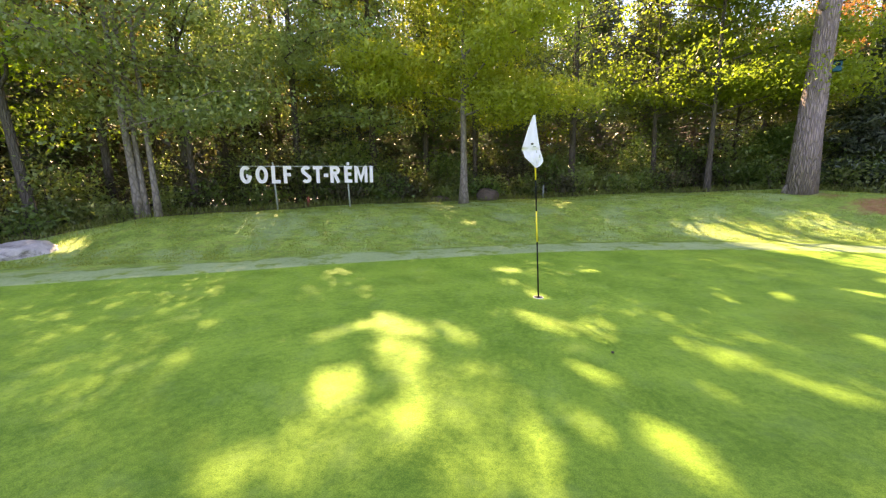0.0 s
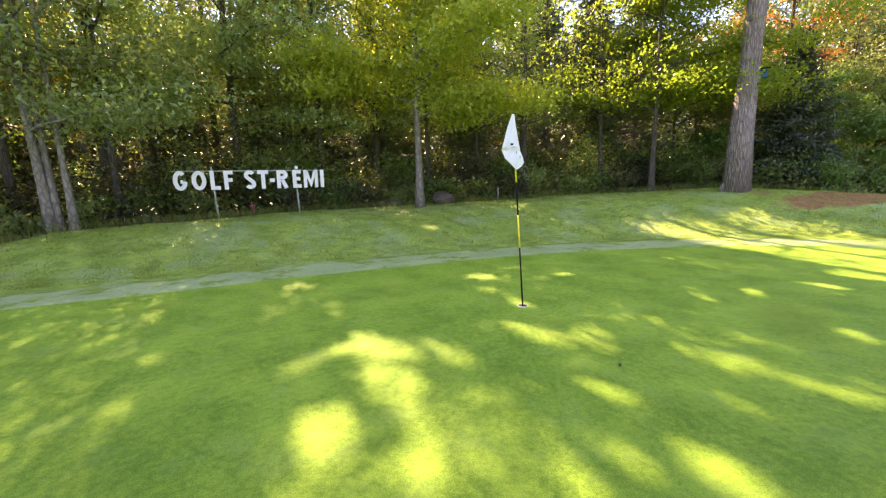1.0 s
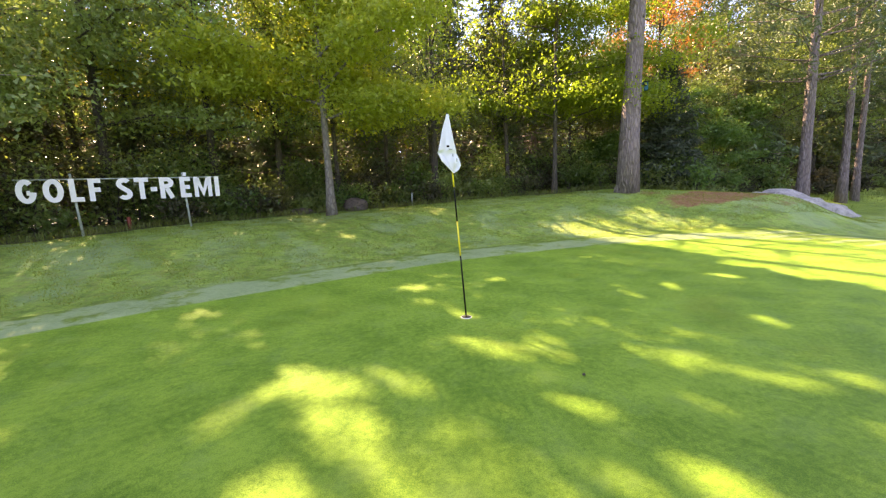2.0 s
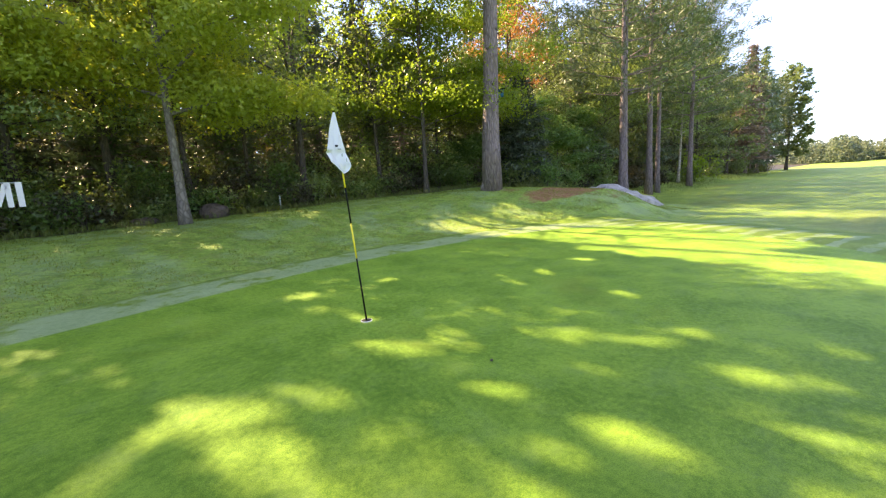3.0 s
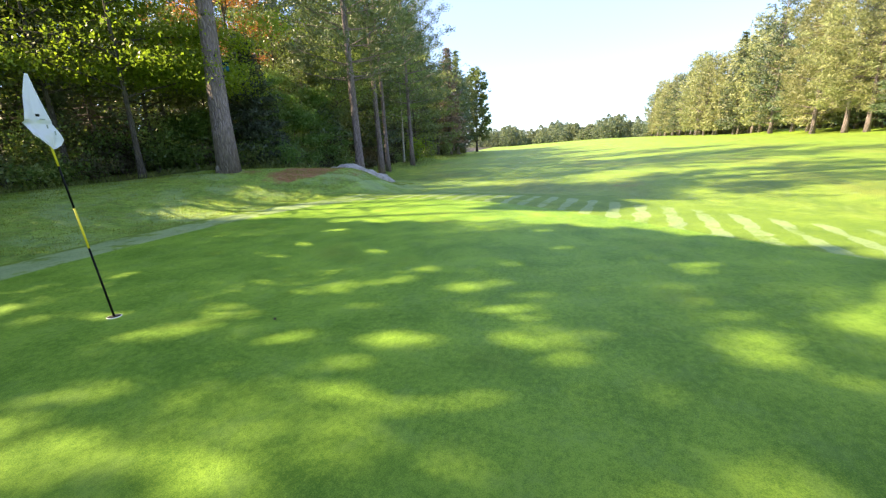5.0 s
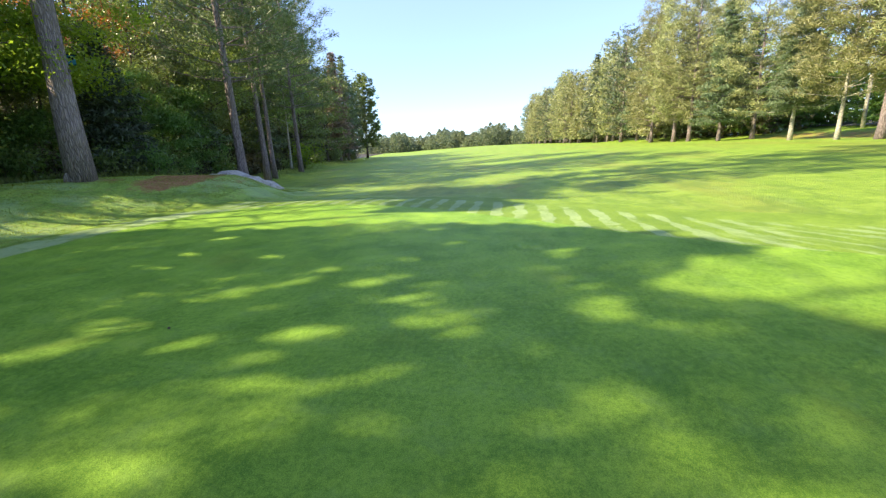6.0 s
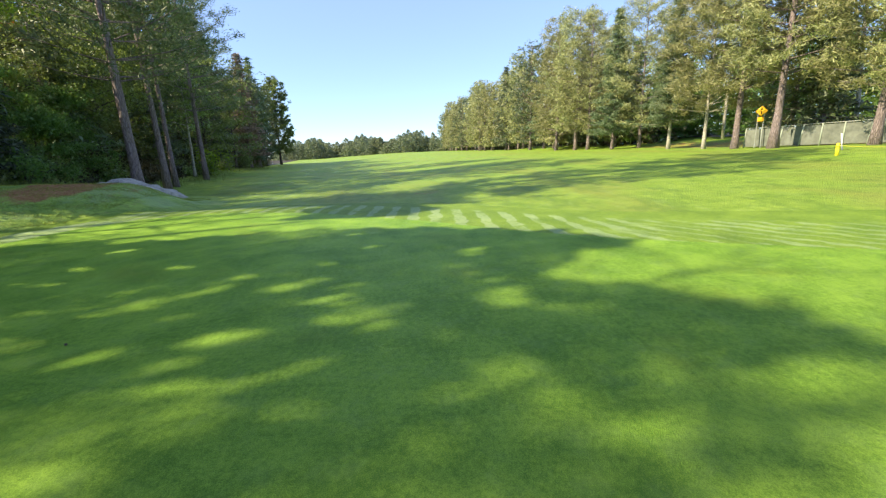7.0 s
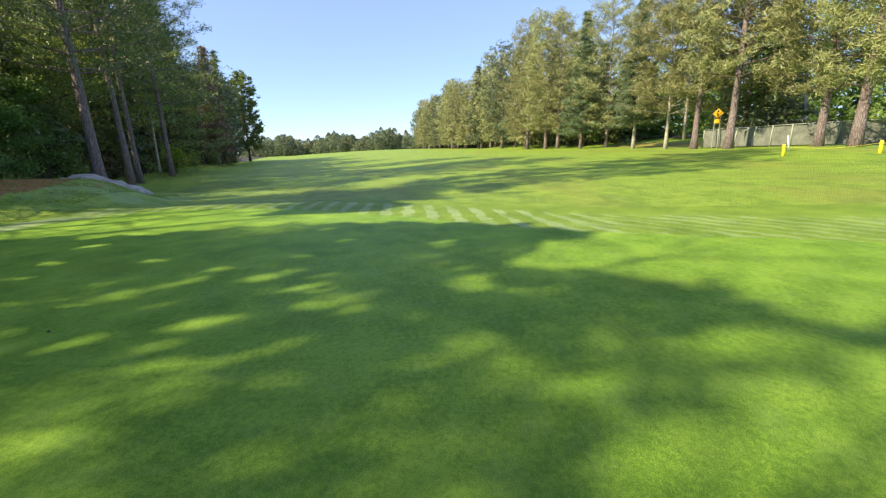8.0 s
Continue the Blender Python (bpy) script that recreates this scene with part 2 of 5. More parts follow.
MAT_MAPLE = leaf_material("leaf_maple", (0.193, 0.277, 0.039), (0.257, 0.349, 0.046), (0.362, 0.421, 0.054), (0.667, 0.674, 0.047), 0.5)
MAT_YELLOW = leaf_material("leaf_yellow", (0.105, 0.205, 0.020), (0.175, 0.290, 0.024), (0.290, 0.390, 0.026), (0.42, 0.64, 0.045), 0.55)
MAT_GREENLEAF = leaf_material("leaf_green", (0.120, 0.200, 0.064), (0.165, 0.260, 0.080), (0.260, 0.345, 0.108), (0.44, 0.55, 0.085), 0.45)
MAT_DARKLEAF = leaf_material("leaf_dark", (0.078, 0.115, 0.038), (0.115, 0.162, 0.052), (0.175, 0.215, 0.070), (0.26, 0.33, 0.06), 0.42)
MAT_FRESH = leaf_material("leaf_fresh", (0.062, 0.135, 0.032), (0.098, 0.190, 0.044), (0.165, 0.270, 0.066), (0.20, 0.36, 0.05), 0.45)
MAT_AUTUMN = leaf_material("leaf_autumn", (0.13, 0.10, 0.02), (0.27, 0.12, 0.028), (0.42, 0.20, 0.05), (0.55, 0.25, 0.05), 0.5)
MAT_NEEDLE = leaf_material("needle_pine", (0.069, 0.117, 0.045), (0.097, 0.154, 0.058), (0.143, 0.197, 0.075), (0.132, 0.195, 0.055), 0.25, 0.55)
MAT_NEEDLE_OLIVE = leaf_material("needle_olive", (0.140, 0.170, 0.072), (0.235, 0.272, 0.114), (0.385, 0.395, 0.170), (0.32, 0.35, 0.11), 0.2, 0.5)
MAT_SPRUCE = leaf_material("needle_spruce", (0.073, 0.120, 0.060), (0.102, 0.156, 0.077), (0.151, 0.200, 0.097), (0.109, 0.162, 0.059), 0.15, 0.55)
MAT_FIR = leaf_material("needle_fir", (0.026, 0.046, 0.026), (0.040, 0.066, 0.036), (0.070, 0.100, 0.054), (0.05, 0.08, 0.03), 0.12, 0.55)
# leaf colour darkened to stand for the shade inside the wood
MAT_DEEP_SHADE = leaf_material("leaf_deep_shade", (0.030, 0.037, 0.018), (0.048, 0.056, 0.025), (0.085, 0.082, 0.036), (0.110, 0.105, 0.030), 0.3, 0.7)
MAT_RUSSET = leaf_material("leaf_russet", (0.100, 0.080, 0.030), (0.175, 0.135, 0.045), (0.270, 0.200, 0.065), (0.36, 0.26, 0.05), 0.45, 0.6)
# distance haze is mixed into this pale grey-green leaf colour
MAT_FAR_HAZE = leaf_material("leaf_far_haze", (0.130, 0.175, 0.105), (0.175, 0.225, 0.135), (0.245, 0.290, 0.175), (0.25, 0.31, 0.15), 0.45, 0.6)
MAT_DEAD = leaf_material("needle_dead", (0.16, 0.115, 0.075), (0.25, 0.185, 0.13), (0.36, 0.28, 0.20), (0.25, 0.18, 0.1), 0.15, 0.7)
MAT_WHITE = plain("white_paint", (0.80, 0.80, 0.80), 0.5, 0, 0.04, 6, 0.05)
MAT_POST = plain("weathered_post", (0.36, 0.41, 0.36), 0.6, 0, 0.12, 9)
MAT_GALV = plain("galvanised_steel", (0.55, 0.56, 0.57), 0.4, 0.8, 0.08, 20, 0.05)
MAT_BLACK = plain("black_lacquer", (0.006, 0.007, 0.006), 0.65, 0, 0.1, 20, 0.02)
MAT_BLACK.node_tree.nodes["Principled BSDF"].inputs["Specular IOR Level"].default_value = 0.12
MAT_YELLOWPAINT = plain("yellow_lacquer", (0.78, 0.66, 0.03), 0.45, 0, 0.05, 20, 0.03)
MAT_CUP = plain("cup_white", (0.78, 0.78, 0.76), 0.4, 0, 0.05, 30, 0.05)
MAT_CUP_SHADE = plain("cup_shade", (0.02, 0.02, 0.018), 0.8, 0, 0.1, 30, 0.05)
MAT_TEAL = plain("teal_paint", (0.008, 0.095, 0.150), 0.8, 0, 0.12, 20, 0.1)
MAT_SIGNYELLOW = plain("sign_yellow", (0.85, 0.48, 0.01), 0.4, 0, 0.04, 8, 0.02)
# raised above asphalt's own tone to stand for sun on the road
MAT_ASPHALT = plain("asphalt", (0.21, 0.21, 0.21), 0.9, 0, 0.15, 3, 0.6)
MAT_RED = plain("red_paint", (0.26, 0.05, 0.03), 0.6, 0, 0.15, 10)
MAT_SCREEN = plain("wind_screen", (0.175, 0.190, 0.175), 0.9, 0, 0.2, 3, 0.3)
MAT_CARPAINT = plain("car_paint_white", (0.6, 0.64, 0.68), 0.25, 0, 0.03, 4, 0.0)
MAT_TYRE = plain("tyre_rubber", (0.02, 0.02, 0.02), 0.8, 0, 0.1, 10)
MAT_GLASS = plain("car_glass", (0.03, 0.04, 0.045), 0.08, 0, 0.03, 4, 0.0)
MAT_FLAG = leaf_material("flag_cloth", (0.84, 0.86, 0.92), (0.86, 0.88, 0.93), (0.87, 0.89, 0.94), (0.8, 0.8, 0.8), 0.35, 0.7)
for n in MAT_FLAG.node_tree.nodes:
    if n.bl_idname == "ShaderNodeHueSaturation":
        for l in list(n.inputs["Hue"].links) + list(n.inputs["Value"].links):
            MAT_FLAG.node_tree.links.remove(l)
        n.inputs["Hue"].default_value, n.inputs["Value"].default_value = 0.5, 1.0

# ---- mesh helpers ----
def finish(name, verts, faces, mat, parent=None, smooth=True, label=""):
    me = bpy.data.meshes.new(name)
    me.from_pydata([tuple(v) for v in verts], [], [tuple(f) for f in faces])
    me.materials.append(mat)
    if smooth:
        me.polygons.foreach_set("use_smooth", [True] * len(me.polygons))
    me.update()
    ob = new(name, me)
    if parent:
        ob.parent = parent
    return tagged(ob, label)


def leaf_mesh(name, v, mat, parent=None):
    """v: (n, k, 3) corners of n leaves with k corners each."""
    n, k = v.shape[:2]
    me = bpy.data.meshes.new(name)
    me.vertices.add(k * n)
    me.loops.add(k * n)
    me.polygons.add(n)
    me.vertices.foreach_set("co", np.ascontiguousarray(v, dtype=np.float32).ravel())
    me.loops.foreach_set("vertex_index", np.arange(k * n, dtype=np.int32))
    me.polygons.foreach_set("loop_start", np.arange(0, k * n, k, dtype=np.int32))
    me.materials.append(mat)
    me.update(calc_edges=True)
    ob = new(name, me)
    if parent:
        ob.parent = parent
    return ob


def part(name, bm, mat, parent, label=""):
    me = bpy.data.meshes.new(name)
    bm.to_mesh(me)
    bm.free()
    me.materials.append(mat)
    ob = new(name, me)
    ob.parent = parent
    return tagged(ob, label)


def thing(name, x, y, z, label, category, group="", rz=0.0):
    ob = new(name)
    ob.empty_display_size = 0.2
    ob.matrix_basis = pose(x, y, z, 0, 0, rz)
    return tagged(ob, label, category, group)


def box_bm(sx, sy, sz, centre=(0, 0, 0), bevel=0.01, turn=None):
    bm = bmesh.new()
    bmesh.ops.create_cube(bm, size=1, matrix=Matrix.Diagonal((sx, sy, sz, 1)))
    if bevel:
        bmesh.ops.bevel(bm, geom=bm.edges[:], offset=bevel, segments=2, affect="EDGES", profile=0.6)
    if turn:
        bm.transform(turn)
    bm.transform(Matrix.Translation(centre))
    return bm


def tube(points, radii, sides=10, cap=True, ripple=0.0, seed=0):
    """Rings along a line of points: vertices and faces."""
    pts = np.asarray(points, float)
    k = len(pts)
    rng = np.random.default_rng(seed)
    d = np.gradient(pts, axis=0)
    d /= np.linalg.norm(d, axis=1)[:, None] + 1e-9
    ref = np.where(np.abs(d[:, 2:3]) > 0.9, [[1.0, 0, 0]], [[0, 0, 1.0]])
    u = np.cross(ref, d)
    u /= np.linalg.norm(u, axis=1)[:, None] + 1e-9
    w = np.cross(d, u)
    a = np.arange(sides) * 2 * np.pi / sides
    r = np.asarray(radii, float)[:, None] * (1 + ripple * rng.normal(size=(k, sides)))
    v = pts[:, None] + r[..., None] * (np.cos(a)[None, :, None] * u[:, None] + np.sin(a)[None, :, None] * w[:, None])
    faces = []
    for i in range(k - 1):
        for j in range(sides):
            j2 = (j + 1) % sides
            faces.append((i * sides + j, i * sides + j2, (i + 1) * sides + j2, (i + 1) * sides + j))
    if cap:
        faces.append(tuple(range((k - 1) * sides, k * sides)))
        faces.append(tuple(range(sides))[::-1])
    return v.reshape(-1, 3), faces


def join(pieces):
    verts, faces, n = [], [], 0
    for v, f in pieces:
        verts.append(np.asarray(v))
        faces += [tuple(i + n for i in q) for q in f]
        n += len(v)
    return np.concatenate(verts), faces


# ---- the lie of the land ----
def smooth01(t):
    t = np.clip(t, 0, 1)
    return t * t * (3 - 2 * t)


CORNERS = np.array([(-8.6, -0.75), (-7.1, -0.19), (-5.93, 0.32), (-4.58, 0.9), (-3.06, 1.62), (-1.1, 2.4), (0.6, 3.0), (2.95, 3.45), (5.2, 3.55),
                    (6.9, 3.25), (8.0, 2.3), (8.3, 1.0), (8.05, -0.3), (7.6, -1.6), (6.7, -3.0), (5.65, -4.4), (4.6, -5.6), (3.85, -6.6), (3.2, -7.7),
                    (2.6, -9.0), (1.9, -10.5), (0.5, -13.0), (-2.0, -15.0), (-6.0, -14.0), (-10.0, -9.0), (-10.3, -4.0)])


def closed_spline(p, per=12):
    out = []
    n = len(p)
    for i in range(n):
        a, b, c, d = p[i - 1], p[i], p[(i + 1) % n], p[(i + 2) % n]
        for k in range(per):
            t = k / per
            out.append(0.5 * (2 * b + (c - a) * t + (2 * a - 5 * b + 4 * c - d) * t * t + (3 * b - a - 3 * c + d) * t ** 3))
    return np.array(out)


RIM = closed_spline(CORNERS)
RIM_S = np.concatenate([[0], np.cumsum(np.linalg.norm(np.diff(RIM, axis=0), axis=1))])
SEG_A, SEG_B = RIM, np.roll(RIM, -1, axis=0)


def rim_distance(x, y):
    """Metres outside the putting green's edge; negative within."""
    x, y = np.atleast_1d(np.asarray(x, float)), np.atleast_1d(np.asarray(y, float))
    best = np.full(x.shape, 1e9)
    cross = np.zeros(x.shape, int)
    for a, b in zip(SEG_A, SEG_B):
        e = b - a
        t = np.clip(((x - a[0]) * e[0] + (y - a[1]) * e[1]) / (e @ e + 1e-12), 0, 1)
        best = np.minimum(best, np.hypot(x - a[0] - t * e[0], y - a[1] - t * e[1]))
        up = (a[1] > y) != (b[1] > y)
        with np.errstate(divide="ignore", invalid="ignore"):
            xx = a[0] + (y - a[1]) * e[0] / (e[1] if e[1] else 1e-12)
        cross += (up & (x < xx)).astype(int)
    return np.where(cross % 2 == 1, -best, best)


RIDGE_X = np.array([-40, -20, -14, -11, -9, -5, -1.5, 3, 7, 8.5, 10, 11.5, 12.4, 13.2, 14.2, 30, 400.0])
RIDGE_Z = np.array([-1.5, -1.1, -0.6, 0.1, 0.45, 0.47, 0.52, 0.66, 0.84, 0.92, 0.88, 0.74, 0.50, 0.20, -0.05, -0.2, -0.2])
FAIR_V = np.array([-60, -8, -3, 0, 8, 14, 21, 29, 36, 41, 44, 48, 54.5, 60, 400.0])
FAIR_Z = np.array([0.6, 0.6, 0.35, -0.15, -0.25, -0.03, 0.28, 0.56, 0.80, 0.90, 1.30, 1.55, 2.25, 2.35, 2.35])


def edge_line(x):
    """y of the forest's edge along the fairway."""
    return 8.9 + 0.242 * (x - 16.9)


def height(x, y, sd=None):
    x, y = np.atleast_1d(np.asarray(x, float)), np.atleast_1d(np.asarray(y, float))
    if sd is None:
        sd = rim_distance(x, y)
    v = edge_line(x) - y
    fair = np.interp(np.minimum(v, 41 + 60 * smooth01((80 - x) / 40)), FAIR_V, FAIR_Z)
    fair = fair + 0.30 * smooth01((x - 50) / 100) * smooth01((v + 2) / 14) - 0.6 * smooth01((x - 40) / 30) * smooth01((1 - v) / 6)
    fair = fair + 0.07 * np.sin(x * 0.23 + 1.3) * np.sin(y * 0.31)
    ridge = np.interp(x, RIDGE_X, RIDGE_Z)
    up = smooth01((sd - 0.9) / 4.2)
    back = smooth01((sd - 8) / 12) * smooth01((13 - x) / 6)
    north = ridge * up - 0.35 * back
    lump = 0.022 * np.sin(x * 1.1 + 0.4) * np.sin(y * 0.9 + 1.0) + 0.008 * np.sin(x * 3.3 + y * 2.7) + 0.006 * np.sin(x * 5.1 - y * 4.3)
    north = north + lump * smooth01((sd - 1.2) / 2)
    # the bank lies north of the green; east and south it is fairway
    w = smooth01((y - 1.0 - 0.28 * (x - 4.0) * (x > 4.0)) / 2.5) * smooth01((17.5 - x) / 3.0)
    out = w * north + (1 - w) * fair * smooth01((sd - 0.1) / 4.5)
    swell = 0.012 * np.sin(x * 0.9 + 0.3) * np.sin(y * 0.7)
    return out + swell * (sd < 0) * smooth01(-sd / 2)


def h1(x, y):
    return float(height(x, y)[0])


def graded(lo, hi, near_lo, near_hi, fine, grow=1.13):
    mid = list(np.arange(near_lo, near_hi + 1e-6, fine))
    s, p = fine, near_hi
    while p < hi:
        s *= grow
        p += s
        mid.append(p)
    s, p = fine, near_lo
    while p > lo:
        s *= grow
        p -= s
        mid.insert(0, p)
    return np.array(mid)


def build_ground():
    gx = graded(-700, 1500, -13, 20, 0.16)
    gy = graded(-900, 900, -18, 13, 0.16)
    X, Y = np.meshgrid(gx, gy)
    x, y = X.ravel(), Y.ravel()
    sd = rim_distance(x, y)
    z = height(x, y, sd)
    wide = np.interp(y, [-8, -3, 2.5, 3.5], [2.6, 2.6, 2.6, 0.7]) * (x > 2) + 0.6 * (x <= 2)
    z = z - 0.05 * smooth01((wide + 0.05 - sd) / 0.3)
    n = len(gx)
    idx = np.arange(len(x)).reshape(len(gy), n)
    f = np.stack([idx[:-1, :-1], idx[:-1, 1:], idx[1:, 1:], idx[1:, :-1]], -1).reshape(-1, 4)
    me = bpy.data.meshes.new("ground")
    me.vertices.add(len(x))
    me.loops.add(f.size)
    me.polygons.add(len(f))
    me.vertices.foreach_set("co", np.stack([x, y, z], 1).astype(np.float32).ravel())
    me.loops.foreach_set("vertex_index", f.astype(np.int32).ravel())
    me.polygons.foreach_set("loop_start", np.arange(0, f.size, 4, dtype=np.int32))
    me.polygons.foreach_set("use_smooth", np.ones(len(f), dtype=bool))
    me.update(calc_edges=True)
    v = edge_line(x) - y
    bank_edge = np.interp(x, [-40, -14, -11, -8.5, -5.5, -1.5, 4, 9, 12, 17], [-8, -1.0, 1.8, 4.8, 8.4, 10.0, 11.0, 10.0, 8.4, 8.6])
    wood = np.where(x < 17, smooth01((y - bank_edge + 0.7) / 1.4), smooth01((-1.6 - v) / 1.6))
    pinebank = smooth01((v - 37.5) / 2.0) * smooth01((46 - v) / 3) * smooth01((52 - x) / 14)
    earth = 0.95 * np.exp(-(((x - 10.2) / 2.3) ** 2 + ((y - 6.35) / 0.85) ** 2) ** 2)
    earth = np.maximum(earth, 0.40 * np.exp(-(((x - 4.6) / 1.9) ** 2 + ((y - 4.9) / 0.75) ** 2)))
    earth = np.maximum(earth, 0.46 * np.exp(-(((x - 10.8) / 2.8) ** 2 + ((y - 5.1) / 0.8) ** 2)))
    earth = np.maximum(earth, 0.55 * np.exp(-(((x - 8.4) / 0.9) ** 2 + ((y - 7.5) / 0.7) ** 2)))
    earth = np.maximum(earth, 0.45 * np.exp(-(((x - 12.5) / 2.2) ** 2 + ((y + 4.2) / 1.0) ** 2)))
    earth = np.maximum(earth, 0.52 * pinebank)
    earth = np.maximum(earth, 0.5 * np.exp(-(((x - 13) / 5) ** 2 + ((y + 24) / 1.2) ** 2)))
    fair = np.where(x < 17, smooth01((1.5 - y + 0.25 * (x - 9)) / 3) * smooth01((sd - 0.3) / 1.0) , 1.0)
    fair = np.maximum(fair, smooth01((x - 15) / 4))
    col = np.ones((len(x), 4), np.float32)
    col[:, 0], col[:, 1], col[:, 2] = wood, earth, fair
    at = me.color_attributes.new("cover", "FLOAT_COLOR", "POINT")
    at.data.foreach_set("color", col.ravel())
    me.materials.append(MAT_GROUND)
    return tagged(new("ground", me), "rough grass bank, mown fairway and leaf-strewn woodland floor", "ground", kind="structure")


def build_green():
    mid = np.array([-0.5, -5.0])
    rings = 26
    pts = []
    for r in range(1, rings + 1):
        f = r / rings
        pts.append(mid + (RIM - mid) * f)
    p = np.concatenate([[mid], *pts])
    z = height(p[:, 0], p[:, 1]) + 0.004
    n = len(RIM)
    faces = [(0, 1 + j, 1 + (j + 1) % n) for j in range(n)]
    for r in range(rings - 1):
        a, b = 1 + r * n, 1 + (r + 1) * n
        faces += [(a + j, b + j, b + (j + 1) % n, a + (j + 1) % n) for j in range(n)]
    ob = finish("putting_green", np.column_stack([p, z]), faces, MAT_GREEN)
    return tagged(ob, "closely mown bright green putting green dappled with sun", "putting green", kind="structure")


def build_collar():
    n = len(RIM)
    tang = np.roll(RIM, -1, 0) - np.roll(RIM, 1, 0)
    tang /= np.linalg.norm(tang, axis=1)[:, None]
    nor = np.column_stack([-tang[:, 1], tang[:, 0]])
    if rim_distance(*(RIM[20] + nor[20] * 0.3))[0] < 0:
        nor = -nor
    rows = 15
    wide = np.interp(RIM_S[:n], [0, 13, 15.5, 18.5, 22, 44, 50, 60], [0.85, 1.05, 1.2, 2.3, 2.9, 3.0, 1.0, 0.85])
    verts, uv = [], []
    for k in range(rows + 1):
        d = wide * k / rows
        p = RIM + nor * (d[:, None] + 0.001)
        z = height(p[:, 0], p[:, 1]) + 0.014 * math.sin(math.pi * min(1, (k + 0.5) / 3) / 2) * (1 if k < rows else -1)
        verts.append(np.column_stack([p, z]))
        uv.append(np.column_stack([RIM_S[:n], d]))
    verts, uv = np.concatenate(verts), np.concatenate(uv)
    faces = [(k * n + j, (k + 1) * n + j, (k + 1) * n + j + 1, k * n + j + 1) for k in range(rows) for j in range(n - 1)]
    ob = finish("collar", verts, faces, MAT_COLLAR)
    layer = ob.data.uv_layers.new(name="strip")
    for poly in ob.data.polygons:
        for li in poly.loop_indices:
            layer.data[li].uv = uv[ob.data.loops[li].vertex_index]
    return tagged(ob, "pale dew-covered grass collar with mower bars and tracks", "grass strip", kind="structure")


build_ground()
build_green()
build_collar()

# ---- trees ----
SUN_DX, SUN_DY = -SUN_TO.x / SUN_TO.z, -SUN_TO.y / SUN_TO.z      # how far a shadow falls for each metre of height

# openings in the crowns through which the sun comes: middle, half length, half width and turn in degrees of the light on the grass
GAPS = [(-1.27, -1.19, 0.56, 0.26, 154), (-1.24, -1.80, 0.35, 0.20, 119), (-1.59, -2.37, 0.32, 0.14, 114), (-1.00, -2.61, 0.27, 0.23, 150), (-0.37, -2.87, 0.29, 0.19, 85),
        (-0.04, -0.86, 0.46, 0.17, 137), (1.34, -1.56, 0.28, 0.20, 0), (1.73, -1.99, 0.30, 0.12, 140), (0.44, -2.84, 0.28, 0.15, 120), (0.97, -2.10, 0.19, 0.07, 112),
        (-2.89, -0.03, 0.20, 0.12, 122), (-0.28, 1.37, 0.24, 0.14, 110), (-0.40, 0.68, 0.30, 0.12, 7), (0.79, 1.39, 0.21, 0.11, 21), (1.21, -2.98, 0.16, 0.10, 110),
        (1.70, -2.86, 0.30, 0.13, 104), (2.08, -2.12, 0.28, 0.10, 137), (-0.87, -2.59, 0.20, 0.13, 73)]
FAR_GAPS = [(1.66, -3.50, 0.24, 0.12, 100), (0.82, -3.76, 0.46, 0.21, 112), (1.17, -3.57, 0.20, 0.10, 103), (1.17, -5.07, 0.30, 0.18, 124), (3.54, -3.54, 0.20, 0.14, 140), (3.31, -4.57, 0.18, 0.10, 93),
            (-0.30, 1.38, 0.26, 0.10, 117), (-0.50, -6.86, 0.45, 0.20, 92), (-8.9, 2.3, 0.35, 0.2, 0), (-0.92, -1.30, 0.24, 0.20, 0), (0.42, -1.12, 0.30, 0.07, 106), (-1.0, 5.2, 0.22, 0.12, 20), (1.3, 4.4, 0.20, 0.12, 60)]
# thinner places, where half the light comes through
VEILED = [(-0.66, -2.30, 0.66, 0.52, 152), (0.13, -1.40, 0.41, 0.13, 76), (-3.47, -2.54, 0.19, 0.13, 166), (-4.03, -2.30, 0.17, 0.11, 154), (0.32, -2.14, 0.27, 0.15, 149), (-2.43, 1.10, 0.50, 0.20, 1),
          (-1.50, -3.03, 0.25, 0.13, 121), (1.74, -1.10, 0.14, 0.08, 7), (-4.12, -0.15, 0.23, 0.10, 156), (-0.66, -3.11, 0.20, 0.18, 23), (-3.28, -1.24, 0.26, 0.12, 150), (-2.97, 1.12, 0.24, 0.12, 133),
          (-2.27, 0.67, 0.26, 0.12, 115), (2.15, -4.07, 0.27, 0.16, 90), (2.15, -2.17, 0.40, 0.13, 131), (0.78, -5.02, 0.28, 0.13, 144), (0.20, -4.30, 0.28, 0.18, 130), (2.50, -3.42, 0.23, 0.11, 117)]
FAR_VEILED = [(-0.05, 0.43, 0.19, 0.08, 97), (0.32, -4.46, 0.30, 0.20, 113), (-0.18, -4.91, 0.25, 0.17, 82), (-0.95, -4.40, 0.22, 0.13, 96), (2.90, -4.30, 0.22, 0.09, 100), (0.47, -0.85, 0.19, 0.16, 126), (1.16, -0.45, 0.14, 0.09, 140)]
